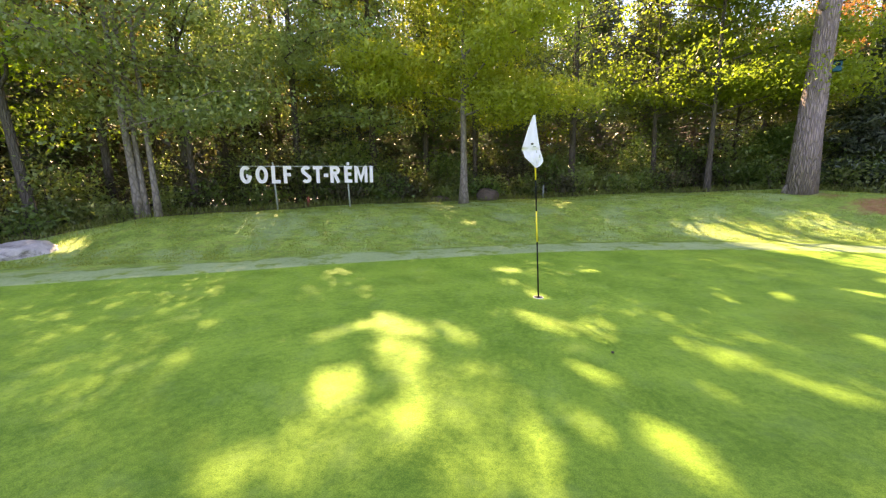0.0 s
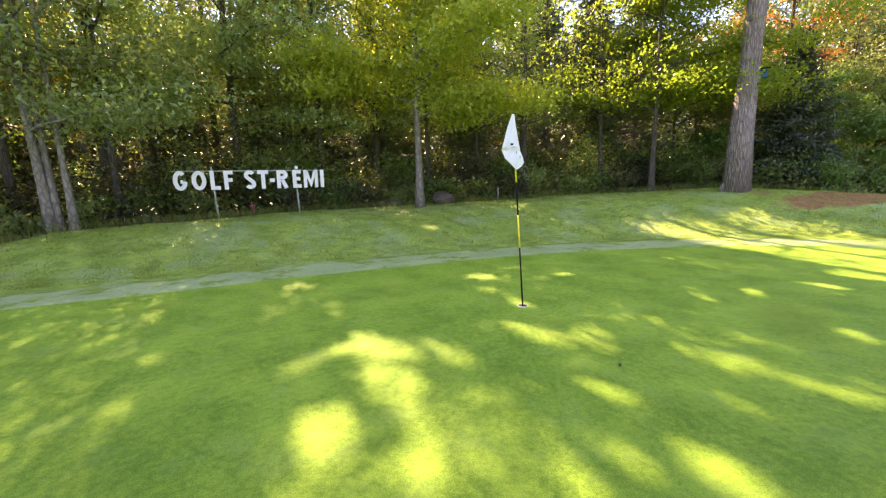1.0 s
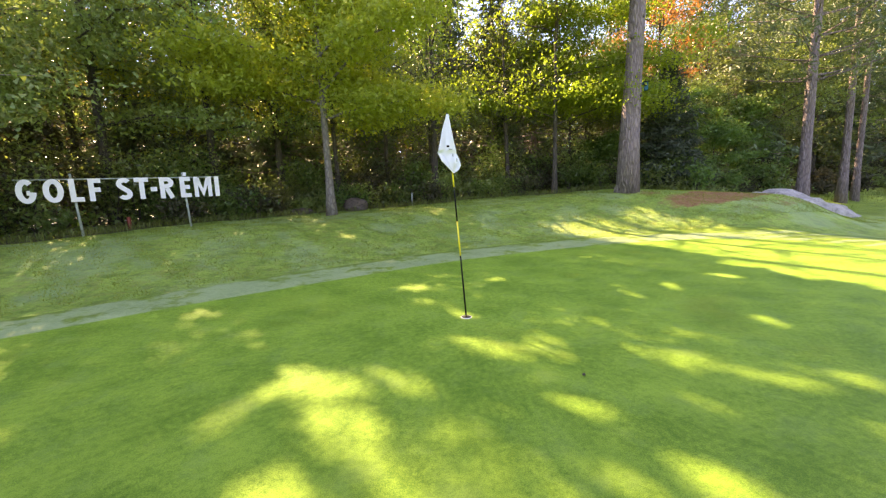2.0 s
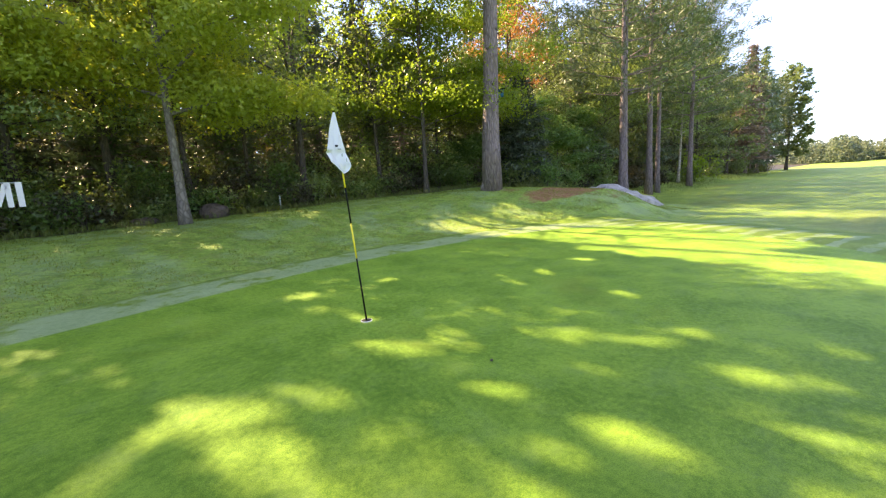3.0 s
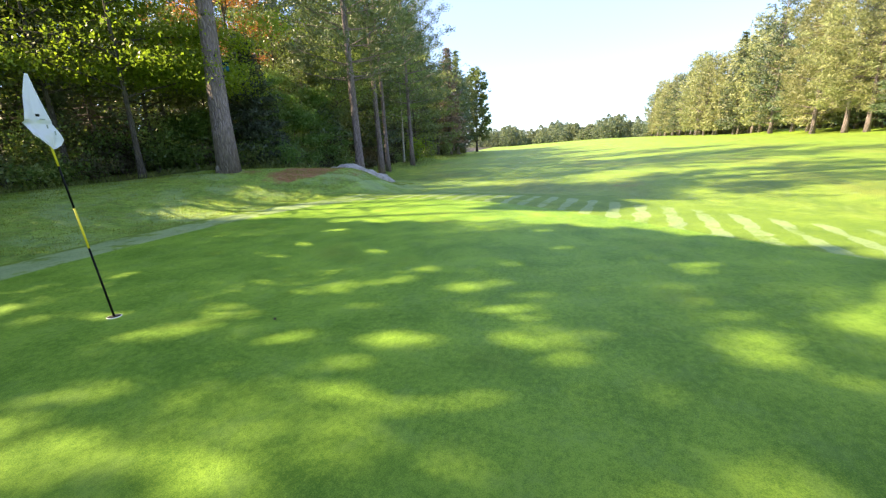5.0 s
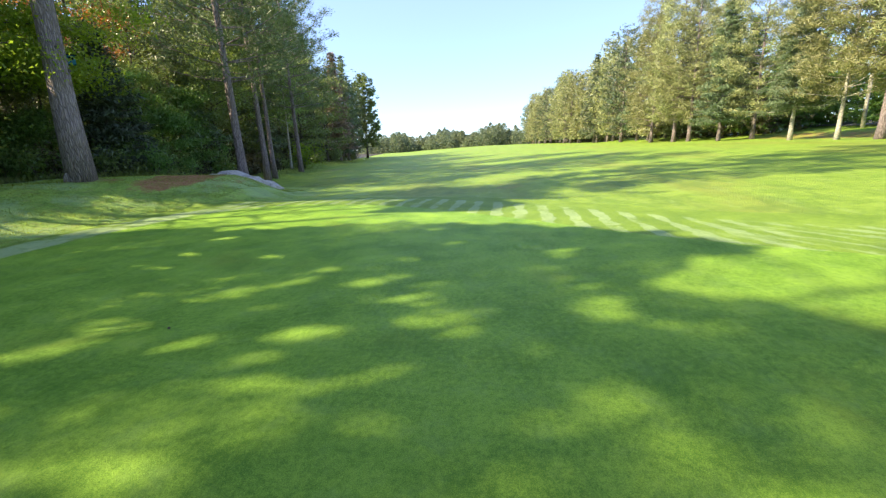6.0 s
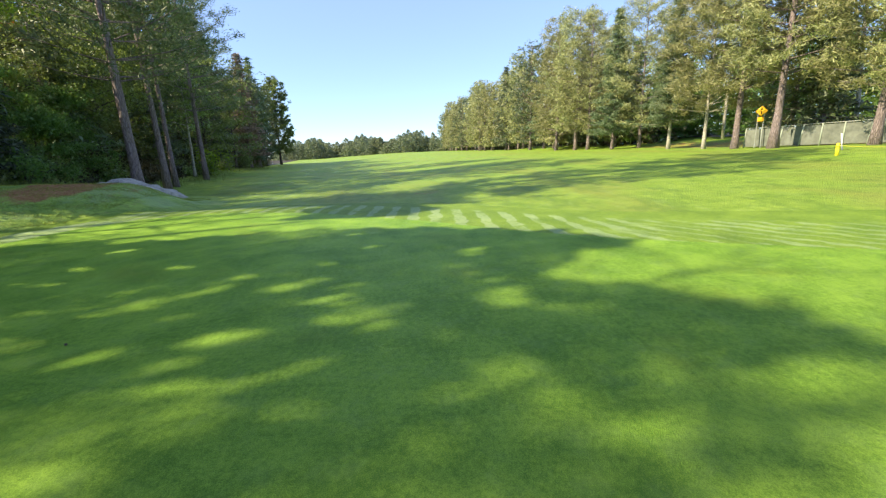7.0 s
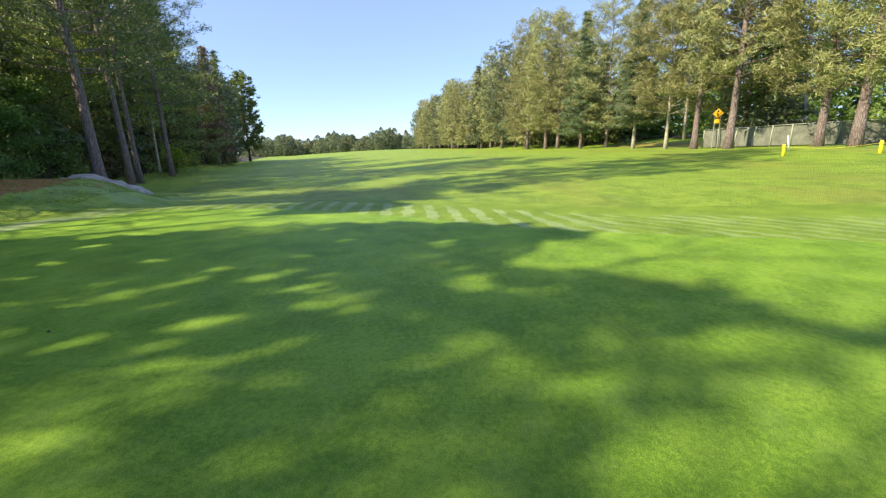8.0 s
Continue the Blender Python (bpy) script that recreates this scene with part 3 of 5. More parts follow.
# how far the shade of the nearest crowns reaches over the green, branch by branch
REACH = np.array([(4.7, 3.3), (5.0, 2.2), (4.75, 1.0), (4.9, -0.25), (5.4, -2.2), (5.1, -3.2), (5.0, -4.4), (4.7, -5.4), (4.2, -6.4), (3.9, -7.0), (3.15, -7.4), (2.5, -6.3), (2.0, -5.7), (1.7, -5.85), (1.2, -6.1),
                  (1.28, -6.8), (0.85, -7.2), (0.54, -7.8), (0.15, -7.3), (-0.3, -7.5), (-0.34, -8.3), (-0.7, -8.2), (-0.78, -7.4), (-0.88, -6.9), (-1.02, -6.5), (-1.30, -5.92), (-1.5, -5.38), (-1.85, -4.95), (-2.8, -4.3), (-4.5, -5.0), (-8.0, -6.0), (-14.0, 0.0), (-14.0, 6.0), (4.4, 6.0)])
OPENINGS = [(g, 0.925) for g in GAPS + FAR_GAPS] + [(g, 0.74) for g in VEILED + FAR_VEILED]


def sunlit(x, y):
    """How open the crowns are above this spot on the grass, 0 to 1."""
    s = np.zeros_like(x)
    ragged = 0.5 * np.sin(x * 7.1 + 1.3 * np.sin(y * 4.3)) + 0.5 * np.sin(y * 5.7 + 1.7 * np.sin(x * 6.1 + 0.6)) + 0.4 * np.sin(x * 17 + y * 11 + 1.2 * np.sin(y * 23)) + 0.35 * np.sin(x * 29 - y * 13 + 2.0 * np.sin(x * 9))
    for (gx, gy, a, b, turn), share in OPENINGS:
        ca, sa = math.cos(radians(turn)), math.sin(radians(turn))
        q = (((x - gx) * ca + (y - gy) * sa) / (1.05 * a + 0.03)) ** 2 + (((y - gy) * ca - (x - gx) * sa) / (1.05 * b + 0.03)) ** 2
        s = np.maximum(s, share * np.clip(1.45 - q + 0.36 * ragged * np.minimum(1, q + 0.25), 0, 1))
    # half-open drifts all over the crowns
    drift = np.sin(x * 3.1 + 1.7 * np.sin(y * 1.9 + 0.4)) * np.sin(y * 2.6 + 1.3 * np.sin(x * 2.3)) + 0.55 * np.sin(x * 6.7 - y * 4.9 + 1.5 * np.sin(y * 5.3))
    s = np.maximum(s, 0.62 * smooth01((drift - 0.05) / 0.7) * (y < -2.2) * (y > -6) * (x < 4) * (x > -1.4))
    s = np.maximum(s, 0.52 * smooth01((-2.1 - x) / 1.4) * smooth01((x + 9.5) / 2.0) * smooth01((1.6 - y) / 0.8) * smooth01((y + 4.5) / 1.0))
    # past the reach of the nearest crowns, with a ragged leafy edge
    wx = x + 0.14 * np.sin(y * 6.1 + 1.1 * np.sin(x * 3.1)) + 0.07 * np.sin(y * 15 + 2.0 * np.sin(x * 7.0))
    wy = y + 0.14 * np.sin(x * 6.3 + 1.1 * np.sin(y * 3.1)) + 0.07 * np.sin(x * 17 + 2.0 * np.sin(y * 5.0))
    inside = np.zeros(x.shape, int)
    for a, b in zip(REACH, np.roll(REACH, -1, axis=0)):
        up = (a[1] > wy) != (b[1] > wy)
        inside += (up & (wx < a[0] + (wy - a[1]) * (b[0] - a[0]) / ((b[1] - a[1]) or 1e-9))).astype(int)
    past = (inside % 2 == 0) & (y < 3.9) & (x > -8) & (y > -16) & (x < 9.4 - 0.5 * (y < -4.0))
    past = past & ~((x > 6.6) & (y < -1.2 + 0.25 * np.sin(x * 4.0)) & (y > -4.3 + 0.3 * np.sin(x * 3.0)))
    s = np.maximum(s, 1.0 * past)
    wav = 0.35 * np.sin(y * 1.9 + 0.5) + 0.2 * np.sin(y * 4.3)
    s = np.maximum(s, 0.98 * smooth01((x - 3.8 - wav) / 0.5) * smooth01((8.6 + wav - x) / 0.6) * smooth01((y - 3.2) / 0.3) * smooth01((6.4 - y) / 0.8))
    return s


def glades(p):
    """Thin places in the wood behind the front maples, and shafts between its crowns."""
    back = (p[:, 1] - 10.8) / SUN_DY                       # height lost on the sun's way to the front trees
    s, u = p[:, 2] + back, p[:, 0] + SUN_DX * -back
    behind = smooth01((p[:, 1] - 11.2) / 0.8)
    thin = np.maximum(np.exp(-(((u + 2.4) / 2.9) ** 2 + ((s - 8.2) / 2.9) ** 2) ** 2), np.exp(-(((u - 4.8) / 1.7) ** 2 + ((s - 8.2) / 3.0) ** 2) ** 2))
    thin = np.maximum(thin, 0.2 * np.exp(-(((u - 7.2) / 3.0) ** 2 + ((s - 7.4) / 3.4) ** 2) ** 2))
    thin = np.maximum(thin, 0.9 * np.exp(-(((u + 9.0) / 3.5) ** 2 + ((s - 8.5) / 3.0) ** 2) ** 2))
    thin = np.maximum(thin, 0.93 * np.exp(-(((u + 5.8) / 3.0) ** 2 + ((s - 11.0) / 3.6) ** 2) ** 2))
    thin = np.maximum(thin, 0.96 * np.exp(-(((u - 14.5) / 5.5) ** 2 + ((s - 7.0) / 5.0) ** 2) ** 2))
    land = p[:, 1] + SUN_DY * p[:, 2]
    shaft = np.sin(u * 1.3 + 0.6) * np.sin(s * 1.05 + 1.1) + 0.6 * np.sin(u * 2.9 + s * 1.7)
    shaft = smooth01((shaft - 0.05) / 0.4) * smooth01((land - 8.5) / 2.0) * (0.2 + 0.8 * np.maximum(smooth01((p[:, 0] - 1.0) / 2.0), 0.5 * smooth01((-5.5 - p[:, 0]) / 1.5)))
    high = smooth01((-6.0 - land) / 1.5)
    behind = behind * smooth01((19.0 - p[:, 0]) / 2.0)
    return np.maximum(np.maximum(0.97 * thin, 0.9 * shaft), 0.2 * high) * behind


def pinholes(x, y):
    """Small chinks all through the crowns, so that no shade on the grass is full."""
    i = np.floor(x / 0.22 + 0.6 * np.sin(y * 3.3) + 0.4 * np.sin(y * 7.7 + 1.0))
    j = np.floor(y / 0.33 + 0.6 * np.sin(x * 4.1) + 0.4 * np.sin(x * 9.1 + 2.0))
    r = np.abs(np.sin(i * 12.9898 + j * 78.233) * 43758.5453) % 1.0
    zone = smooth01((x + 3.5) / 2) * smooth01((7.5 - x) / 1.0) * smooth01((y + 7.5) / 1.5) * smooth01((2.5 - y) / 1.5)
    return (r < 0.03) * zone


def prune(p, rng, front=False, share=1.0):
    """Drops the leaves that hang in the openings."""
    qx, qy = p[:, 0] + SUN_DX * p[:, 2], p[:, 1] + SUN_DY * p[:, 2]
    s = np.maximum(sunlit(qx, qy), pinholes(qx, qy))
    if not front:
        s = np.maximum(s, glades(p))
    return p[rng.random(len(p)) > share * s]


def leaves_at(p, size, rng, flat=1.0, slim=0.72, along=None):
    """Pointed leaves at p, each tapering to its tip; flat: how level they lie; along: the way they point."""
    n = len(p)
    nrm = rng.normal(size=(n, 3))
    nrm[:, 2] += flat * 1.6
    nrm /= np.linalg.norm(nrm, axis=1)[:, None]
    t = rng.normal(size=(n, 3)) if along is None else along + 0.35 * rng.normal(size=(n, 3))
    t -= (t * nrm).sum(1)[:, None] * nrm
    t /= np.linalg.norm(t, axis=1)[:, None] + 1e-9
    b = np.cross(nrm, t)
    s = size * rng.uniform(0.7, 1.25, size=(n, 1))
    back = p - 0.42 * s * t
    return np.stack([back + 0.5 * slim * s * b, back - 0.5 * slim * s * b, p + 0.66 * s * t - 0.12 * s * nrm], 1)


LEAN = (-0.010, -0.006)      # all the trunks here lean a little to the slope


def trunk_line(h, lean, rng, wob=0.05, n=14):
    lean = (lean[0] + LEAN[0], lean[1] + LEAN[1])
    t = np.linspace(0, 1, n)
    wx = np.cumsum(rng.normal(size=n)) * wob * h / 14 * 0.3
    wy = np.cumsum(rng.normal(size=n)) * wob * h / 14 * 0.3
    wx -= wx[0]
    wy -= wy[0]
    return np.column_stack([lean[0] * t * h + wx, lean[1] * t * h + wy, t * h - 0.15])


def at_height(line, z):
    return np.array([np.interp(z, line[:, 2], line[:, i]) for i in range(2)] + [z])


def broadleaf(x, y, h, r, low, leaves, size, mat, seed, label, name="deciduous_tree", lean=(0, 0), thick=None, bark=None, group="", spread=1.0, flat=0.35, tops=True, front=False, open_share=1.0):
    """Trunk, limbs and a crown of leaf sprays, with gaps."""
    rng = np.random.default_rng(seed)
    z0 = h1(x, y)
    ob = thing(name, x, y, z0, label, "tree", group)
    thick = thick or 0.012 * h + 0.03
    line = trunk_line(h * 0.93, lean, rng, 0.015 if front else 0.05)
    t = np.linspace(0, 1, len(line))
    rad = thick * (1 - 0.9 * t ** 0.9) + 0.012
    rad[0] *= 1.55
    rad[1] *= 1.12
    pieces = [tube(line, rad, 10, True, 0.03, seed)]
    sprays, ways = [], []
    count = int(9 + h * 1.1)
    for i in range(count):
        f = (i + rng.uniform(0, 0.8)) / count
        zz = low + (h * 0.92 - low) * f
        p0 = at_height(line, zz)
        az = i * 2.4 + rng.uniform(-0.5, 0.5)
        reach = r * spread * (0.45 + 0.75 * math.sin(math.pi * min(1, 0.22 + 0.78 * f)) ** 0.8) * rng.uniform(0.7, 1.1)
        rise = rng.uniform(0.15, 0.6) + 0.5 * f
        d = np.array([math.cos(az), math.sin(az), rise])
        k = 6 if leaves > 3000 else 4
        s = np.linspace(0, 1, k)
        pts = p0 + s[:, None] * d * reach + np.column_stack([0 * s, 0 * s, -0.18 * reach * s ** 2 + 0.05 * rng.normal(size=k) * s])
        pts[:, :2] += 0.07 * reach * rng.normal(size=(k, 2)) * s[:, None]
        if thick > 0.05:
            pieces.append(tube(pts, thick * 0.34 * (1 - 0.85 * s) * (1.1 - 0.6 * f) + 0.006, 5 if leaves > 3000 else 3, False))
        for q in np.linspace(0.32, 1.05, 5):
            c = np.array([np.interp(q, s, pts[:, j]) for j in range(3)])
            sprays.append(c + rng.normal(size=3) * (0.22 * r / 2.5, 0.22 * r / 2.5, 0.10))
            side = rng.normal(size=2)
            sprays.append(c + np.array([side[0], side[1], 0.25 * rng.normal()]) * 0.30 * r)
    if tops:
        top = at_height(line, h * 0.9)
        for _ in range(8):
            sprays.append(top + rng.normal(size=3) * (0.3 * r / 2, 0.3 * r / 2, 0.35))
    sprays = np.array(sprays)
    per = np.maximum(1, rng.poisson(leaves / len(sprays), len(sprays)))
    c = np.repeat(sprays, per, 0)
    u = 0.125 * r + 0.09
    p = c + rng.normal(size=c.shape) * (u, u, (0.24 if flat > 0.6 else 0.36) * u)
    keep = p[:, 2] > max(0.3, low * 0.55)
    p = p[keep]
    w = p + np.array([x, y, z0])
    w = prune(w, rng, front, open_share)
    v, f = join(pieces)
    finish("trunk", v, f, bark or MAT_BARK, ob)
    leaf_mesh("crown", leaves_at(w - np.array([x, y, z0]), size, rng, flat), mat, ob)
    return ob


def conifer(x, y, h, r, low, needles, mat, seed, label, name="spruce_tree", kind="spruce", lean=(0, 0), thick=None, bark=None, group="", size=0.3, pruned=True, slim=0.30, flare=1.5):
    """Whorls of branches with needle sprays; pine: tufts in an open crown; spruce: drooping tiers in a cone."""
    rng = np.random.default_rng(seed)
    z0 = h1(x, y)
    ob = thing(name, x, y, z0, label, "tree", group)
    thick = thick or 0.011 * h + 0.04
    line = trunk_line(h, lean, rng, 0.02)
    t = np.linspace(0, 1, len(line))
    rad = thick * (1 - 0.9 * t) + 0.012
    rad[0] *= flare
    rad[1] *= 1 + 0.2 * (flare - 1)
    pieces = [tube(line, rad, 12, True, 0.035, seed)]
    c, way = [], []
    gap = 0.42 if kind == "spruce" else 0.62
    zs = np.arange(low, h - 0.25, gap * (h / 14) ** 0.5)
    total = 0
    for zi in zs:
        f = (zi - low) / (h - low)
        if kind == "spruce":
            reach = r * (1 - f) ** 0.85 + 0.15
        else:
            reach = r * (0.35 + 0.9 * math.sin(math.pi * min(1.0, 0.25 + 0.75 * f)) ** 0.9)
        m = 6 if kind == "spruce" else 5
        a0 = rng.uniform(0, 6.28)
        for j in range(m):
            az = a0 + j * 6.283 / m + rng.normal() * 0.25
            ln = reach * rng.uniform(0.6, 1.15)
            rise = -0.22 if kind == "spruce" else 0.12 + 0.35 * f
            p0 = at_height(line, zi + rng.uniform(-0.12, 0.12))
            s = np.linspace(0, 1, 4)
            pts = p0 + s[:, None] * np.array([math.cos(az), math.sin(az), rise]) * ln
            pts[:, 2] += (0.20 if kind == "spruce" else 0.1) * ln * s ** 2
            pieces.append(tube(pts[[0, 2, 3]] if size > 0.36 else pts, ((0.03 + 0.012 * thick / 0.2) * (1 - 0.8 * s) * (1 - 0.6 * f) + 0.004)[[0, 2, 3] if size > 0.36 else [0, 1, 2, 3]], 3, False))
            k = max(3, int(ln * (5.0 if kind == "spruce" else 3.2)))
            q = rng.uniform(0.12 if kind == "spruce" else 0.45, 1.03, k)
            pp = np.column_stack([np.interp(q, s, pts[:, i]) for i in range(3)])
            side = rng.normal(size=k) * (0.20 * ln * (1.15 - q) + 0.05) * (1 if kind == "spruce" else 1.2)
            pp += np.column_stack([-math.sin(az) * side, math.cos(az) * side, rng.normal(size=k) * (0.06 if kind == "spruce" else 0.16)])
            c.append(pp)
            way.append(np.tile([math.cos(az), math.sin(az), -0.1 if kind == "spruce" else 0.45], (k, 1)))
    c, way = np.concatenate(c), np.concatenate(way)
    per = max(1, int(round(needles / len(c))))
    p = np.repeat(c, per, 0)
    w = np.repeat(way, per, 0) + rng.normal(size=(len(p), 3)) * (0.5 if kind == "spruce" else 0.55)
    p = p + rng.normal(size=p.shape) * ((0.14, 0.14, 0.07) if kind == "spruce" else (0.2, 0.2, 0.12))
    if pruned:
        g = p + np.array([x, y, z0])
        keep = rng.random(len(p)) > np.maximum(np.maximum(sunlit(g[:, 0] + SUN_DX * g[:, 2], g[:, 1] + SUN_DY * g[:, 2]), pinholes(g[:, 0] + SUN_DX * g[:, 2], g[:, 1] + SUN_DY * g[:, 2])), glades(g))
        p, w = p[keep], w[keep]
    v, f = join(pieces)
    finish("trunk", v, f, bark or MAT_BARK_PINE, ob)
    leaf_mesh("crown", leaves_at(p, size, rng, 0.5 if kind == "spruce" else 0.2, slim, w), mat, ob)
    return ob


def shrub(x, y, h, r, leaves, size, mat, seed, label, name="shrub", group="undergrowth"):
    rng = np.random.default_rng(seed)
    z0 = h1(x, y)
    ob = thing(name, x, y, z0, label, "shrub", group)
    pieces, tips = [], []
    for i in range(7):
        az, out = rng.uniform(0, 6.28), rng.uniform(0.2, 1.0)
        s = np.linspace(0, 1, 5)
        top = np.array([math.cos(az) * r * out, math.sin(az) * r * out, h * rng.uniform(0.6, 1.0) * (1 - 0.35 * out)])
        pts = s[:, None] * top + np.column_stack([0 * s, 0 * s, 0.2 * h * np.sin(s * 3.14)]) + [0, 0, -0.05]
        pieces.append(tube(pts, 0.014 * (1 - 0.8 * s) + 0.003, 3, False))
        tips += [pts[j] + rng.normal(size=3) * 0.12 * r for j in (1, 2, 3, 4, 4)]
    tips = np.array(tips)
    c = tips[rng.integers(0, len(tips), leaves)]
    p = c + rng.normal(size=c.shape) * (0.26 * r, 0.26 * r, 0.16 * h)
    p[:, 2] = np.abs(p[:, 2]) + 0.03
    v, f = join(pieces)
    finish("stem", v, f, MAT_BARK, ob)
    leaf_mesh("foliage", leaves_at(p, size, rng, 0.5), mat, ob)
    return ob


# the trees that stand out singly
broadleaf(-1.47, 8.85, 10.8, 3.2, 2.5, 110000, 0.105, MAT_MAPLE, 11, "sugar maple with slender grey trunk, leaves turning yellow-green", "maple_tree", (0, 0), 0.115, MAT_BARK_SMOOTH, front=True, flat=0.4)
broadleaf(6.7, 10.4, 9.6, 3.3, 2.4, 105000, 0.098, MAT_YELLOW, 12, "young maple with thin grey trunk and yellow backlit leaves", "maple_tree", (0, 0), 0.085, MAT_BARK, front=True, open_share=0.86, flat=0.4)
big_pine = conifer(8.0, 7.95, 25, 3.6, 9.0, 17000, MAT_NEEDLE, 13, "tall old white pine with thick ridged grey bark", "pine_tree", "pine", (0.012, -0.014), 0.285, None, "", 0.34, slim=0.2, flare=1.28)

# broken branch stubs on the bare trunk
for zz, az in ((1.9, -2.3), (2.9, -1.2), (3.45, -2.0), (4.6, -2.6), (5.2, -1.5), (6.1, -2.1)):
    r0 = 0.285 * (1 - 0.9 * zz / 25)
    c, d = np.array([0.002 * zz, -0.020 * zz, zz]), np.array([math.cos(az), math.sin(az), 0.25])
    v, f = tube([c + d * (r0 - 0.05), c + d * (r0 + 0.03), c + d * (r0 + 0.06)], [0.075, 0.05, 0.02], 8)
    finish("branch_stub", v, f, MAT_BARK, big_pine)
v, f = tube([(-0.34, 0.10, -0.05), (-0.345, 0.06, 0.12), (-0.30, 0.04, 0.32)], [0.11, 0.08, 0.012], 7, True, 0.25, 4)
finish("torn_root", v, f, MAT_BARK_SMOOTH, big_pine, True, "pale torn wood at the foot of the trunk")

# the three stems by the sign and the wood's edge to the left of it
for i, (bx, by, hh, lx, ly) in enumerate(((-9.06, 4.38, 11.5, -0.045, 0.0), (-8.96, 4.47, 12.0, -0.055, 0.03), (-8.70, 4.52, 11.0, -0.03, 0.02))):
    broadleaf(bx, by, hh, 2.6, 2.0, 27000, 0.10, MAT_GREENLEAF, 30 + i, "slender green ash tree in a clump of leaning stems", "ash_tree", (lx, ly), (0.085, 0.06, 0.06)[i], MAT_BARK_SMOOTH, "clump of stems beside the sign", front=True, flat=0.2)

for i, (bx, by, hh, rr) in enumerate(((-5.0, 10.9, 16.5, 2.9), (-7.4, 9.6, 16.0, 2.9), (-6.2, 13.0, 15.0, 2.8), (-3.2, 12.2, 15.5, 2.7), (2.6, 12.6, 14.0, 2.5), (-10.2, 7.6, 14.0, 2.6), (-9.3, 12.1, 14.0, 2.6))):
    broadleaf(bx, by, hh, rr, 2.6, 30000, 0.100, (MAT_GREENLEAF, MAT_GREENLEAF, MAT_MAPLE, MAT_GREENLEAF, MAT_GREENLEAF, MAT_GREENLEAF, MAT_DARKLEAF)[i], 40 + i, "tall green broad-leaved tree at the wood's edge", "deciduous_tree", (0, 0), 0.12, MAT_BARK, "tall trees at the edge", front=i not in (3, 4))

FOREST = random.Random(5)
EDGE_X = [-40, -20, -14, -11, -8.5, -5.5, -1.5, 4, 9, 12, 17]
EDGE_Y = [-9, -6, 0.5, 3.2, 6.2, 9.6, 11.4, 12.2, 11.4, 9.8, 10.3]


def wood_edge(x):
    return float(np.interp(x, EDGE_X, EDGE_Y)) if x < 17 else edge_line(x) + 1.8


placed = [(-1.47, 8.85), (6.7, 10.4), (8.0, 7.95), (-9.2, 4.3), (16.86, 8.52), (-5.0, 10.9), (-7.4, 9.6), (-3.2, 12.2), (2.6, 12.6), (-10.2, 7.6), (-9.3, 12.1), (-9.05, 6.35), (12.6, 11.6), (11.6, 10.55), (-6.6, 16.8), (-8.3, 13.7), (-8.4, 17.9), (-4.4, 18.5), (-6.2, 13.0)]


def room(x, y, d):
    if all((x - a) ** 2 + (y - b) ** 2 > d * d for a, b in placed):
        placed.append((x, y))
        return True
    return False


broadleaf(-9.05, 6.35, 11.0, 2.3, 2.6, 25000, 0.10, MAT_GREENLEAF, 61, "broad-leaved tree with dark trunk behind the sign", "deciduous_tree", (0, 0), 0.085, MAT_BARK, "", front=True, flat=0.8)

# pines on the fairway's edge
for i, (d, brg, hh, th) in enumerate(((22.7, 34.0, 19.5, 0.19), (27.0, 31.2, 19.0, 0.15), (28.5, 30.3, 19.0, 0.12), (36, 27.0, 20, 0.15))):
    px, py = -1.90 + d * math.cos(radians(brg + 1.1)), -4.28 + d * math.sin(radians(brg + 1.1))
    placed.append((px, py))
    conifer(px, py, hh, 2.9, 5.0 + (i % 3), 17000, MAT_NEEDLE, 50 + i, "tall red pine with straight bare lower trunk", "pine_tree", "pine", (-0.015, 0.01), th, None, "pines along the fairway", 0.25, True, 0.2)

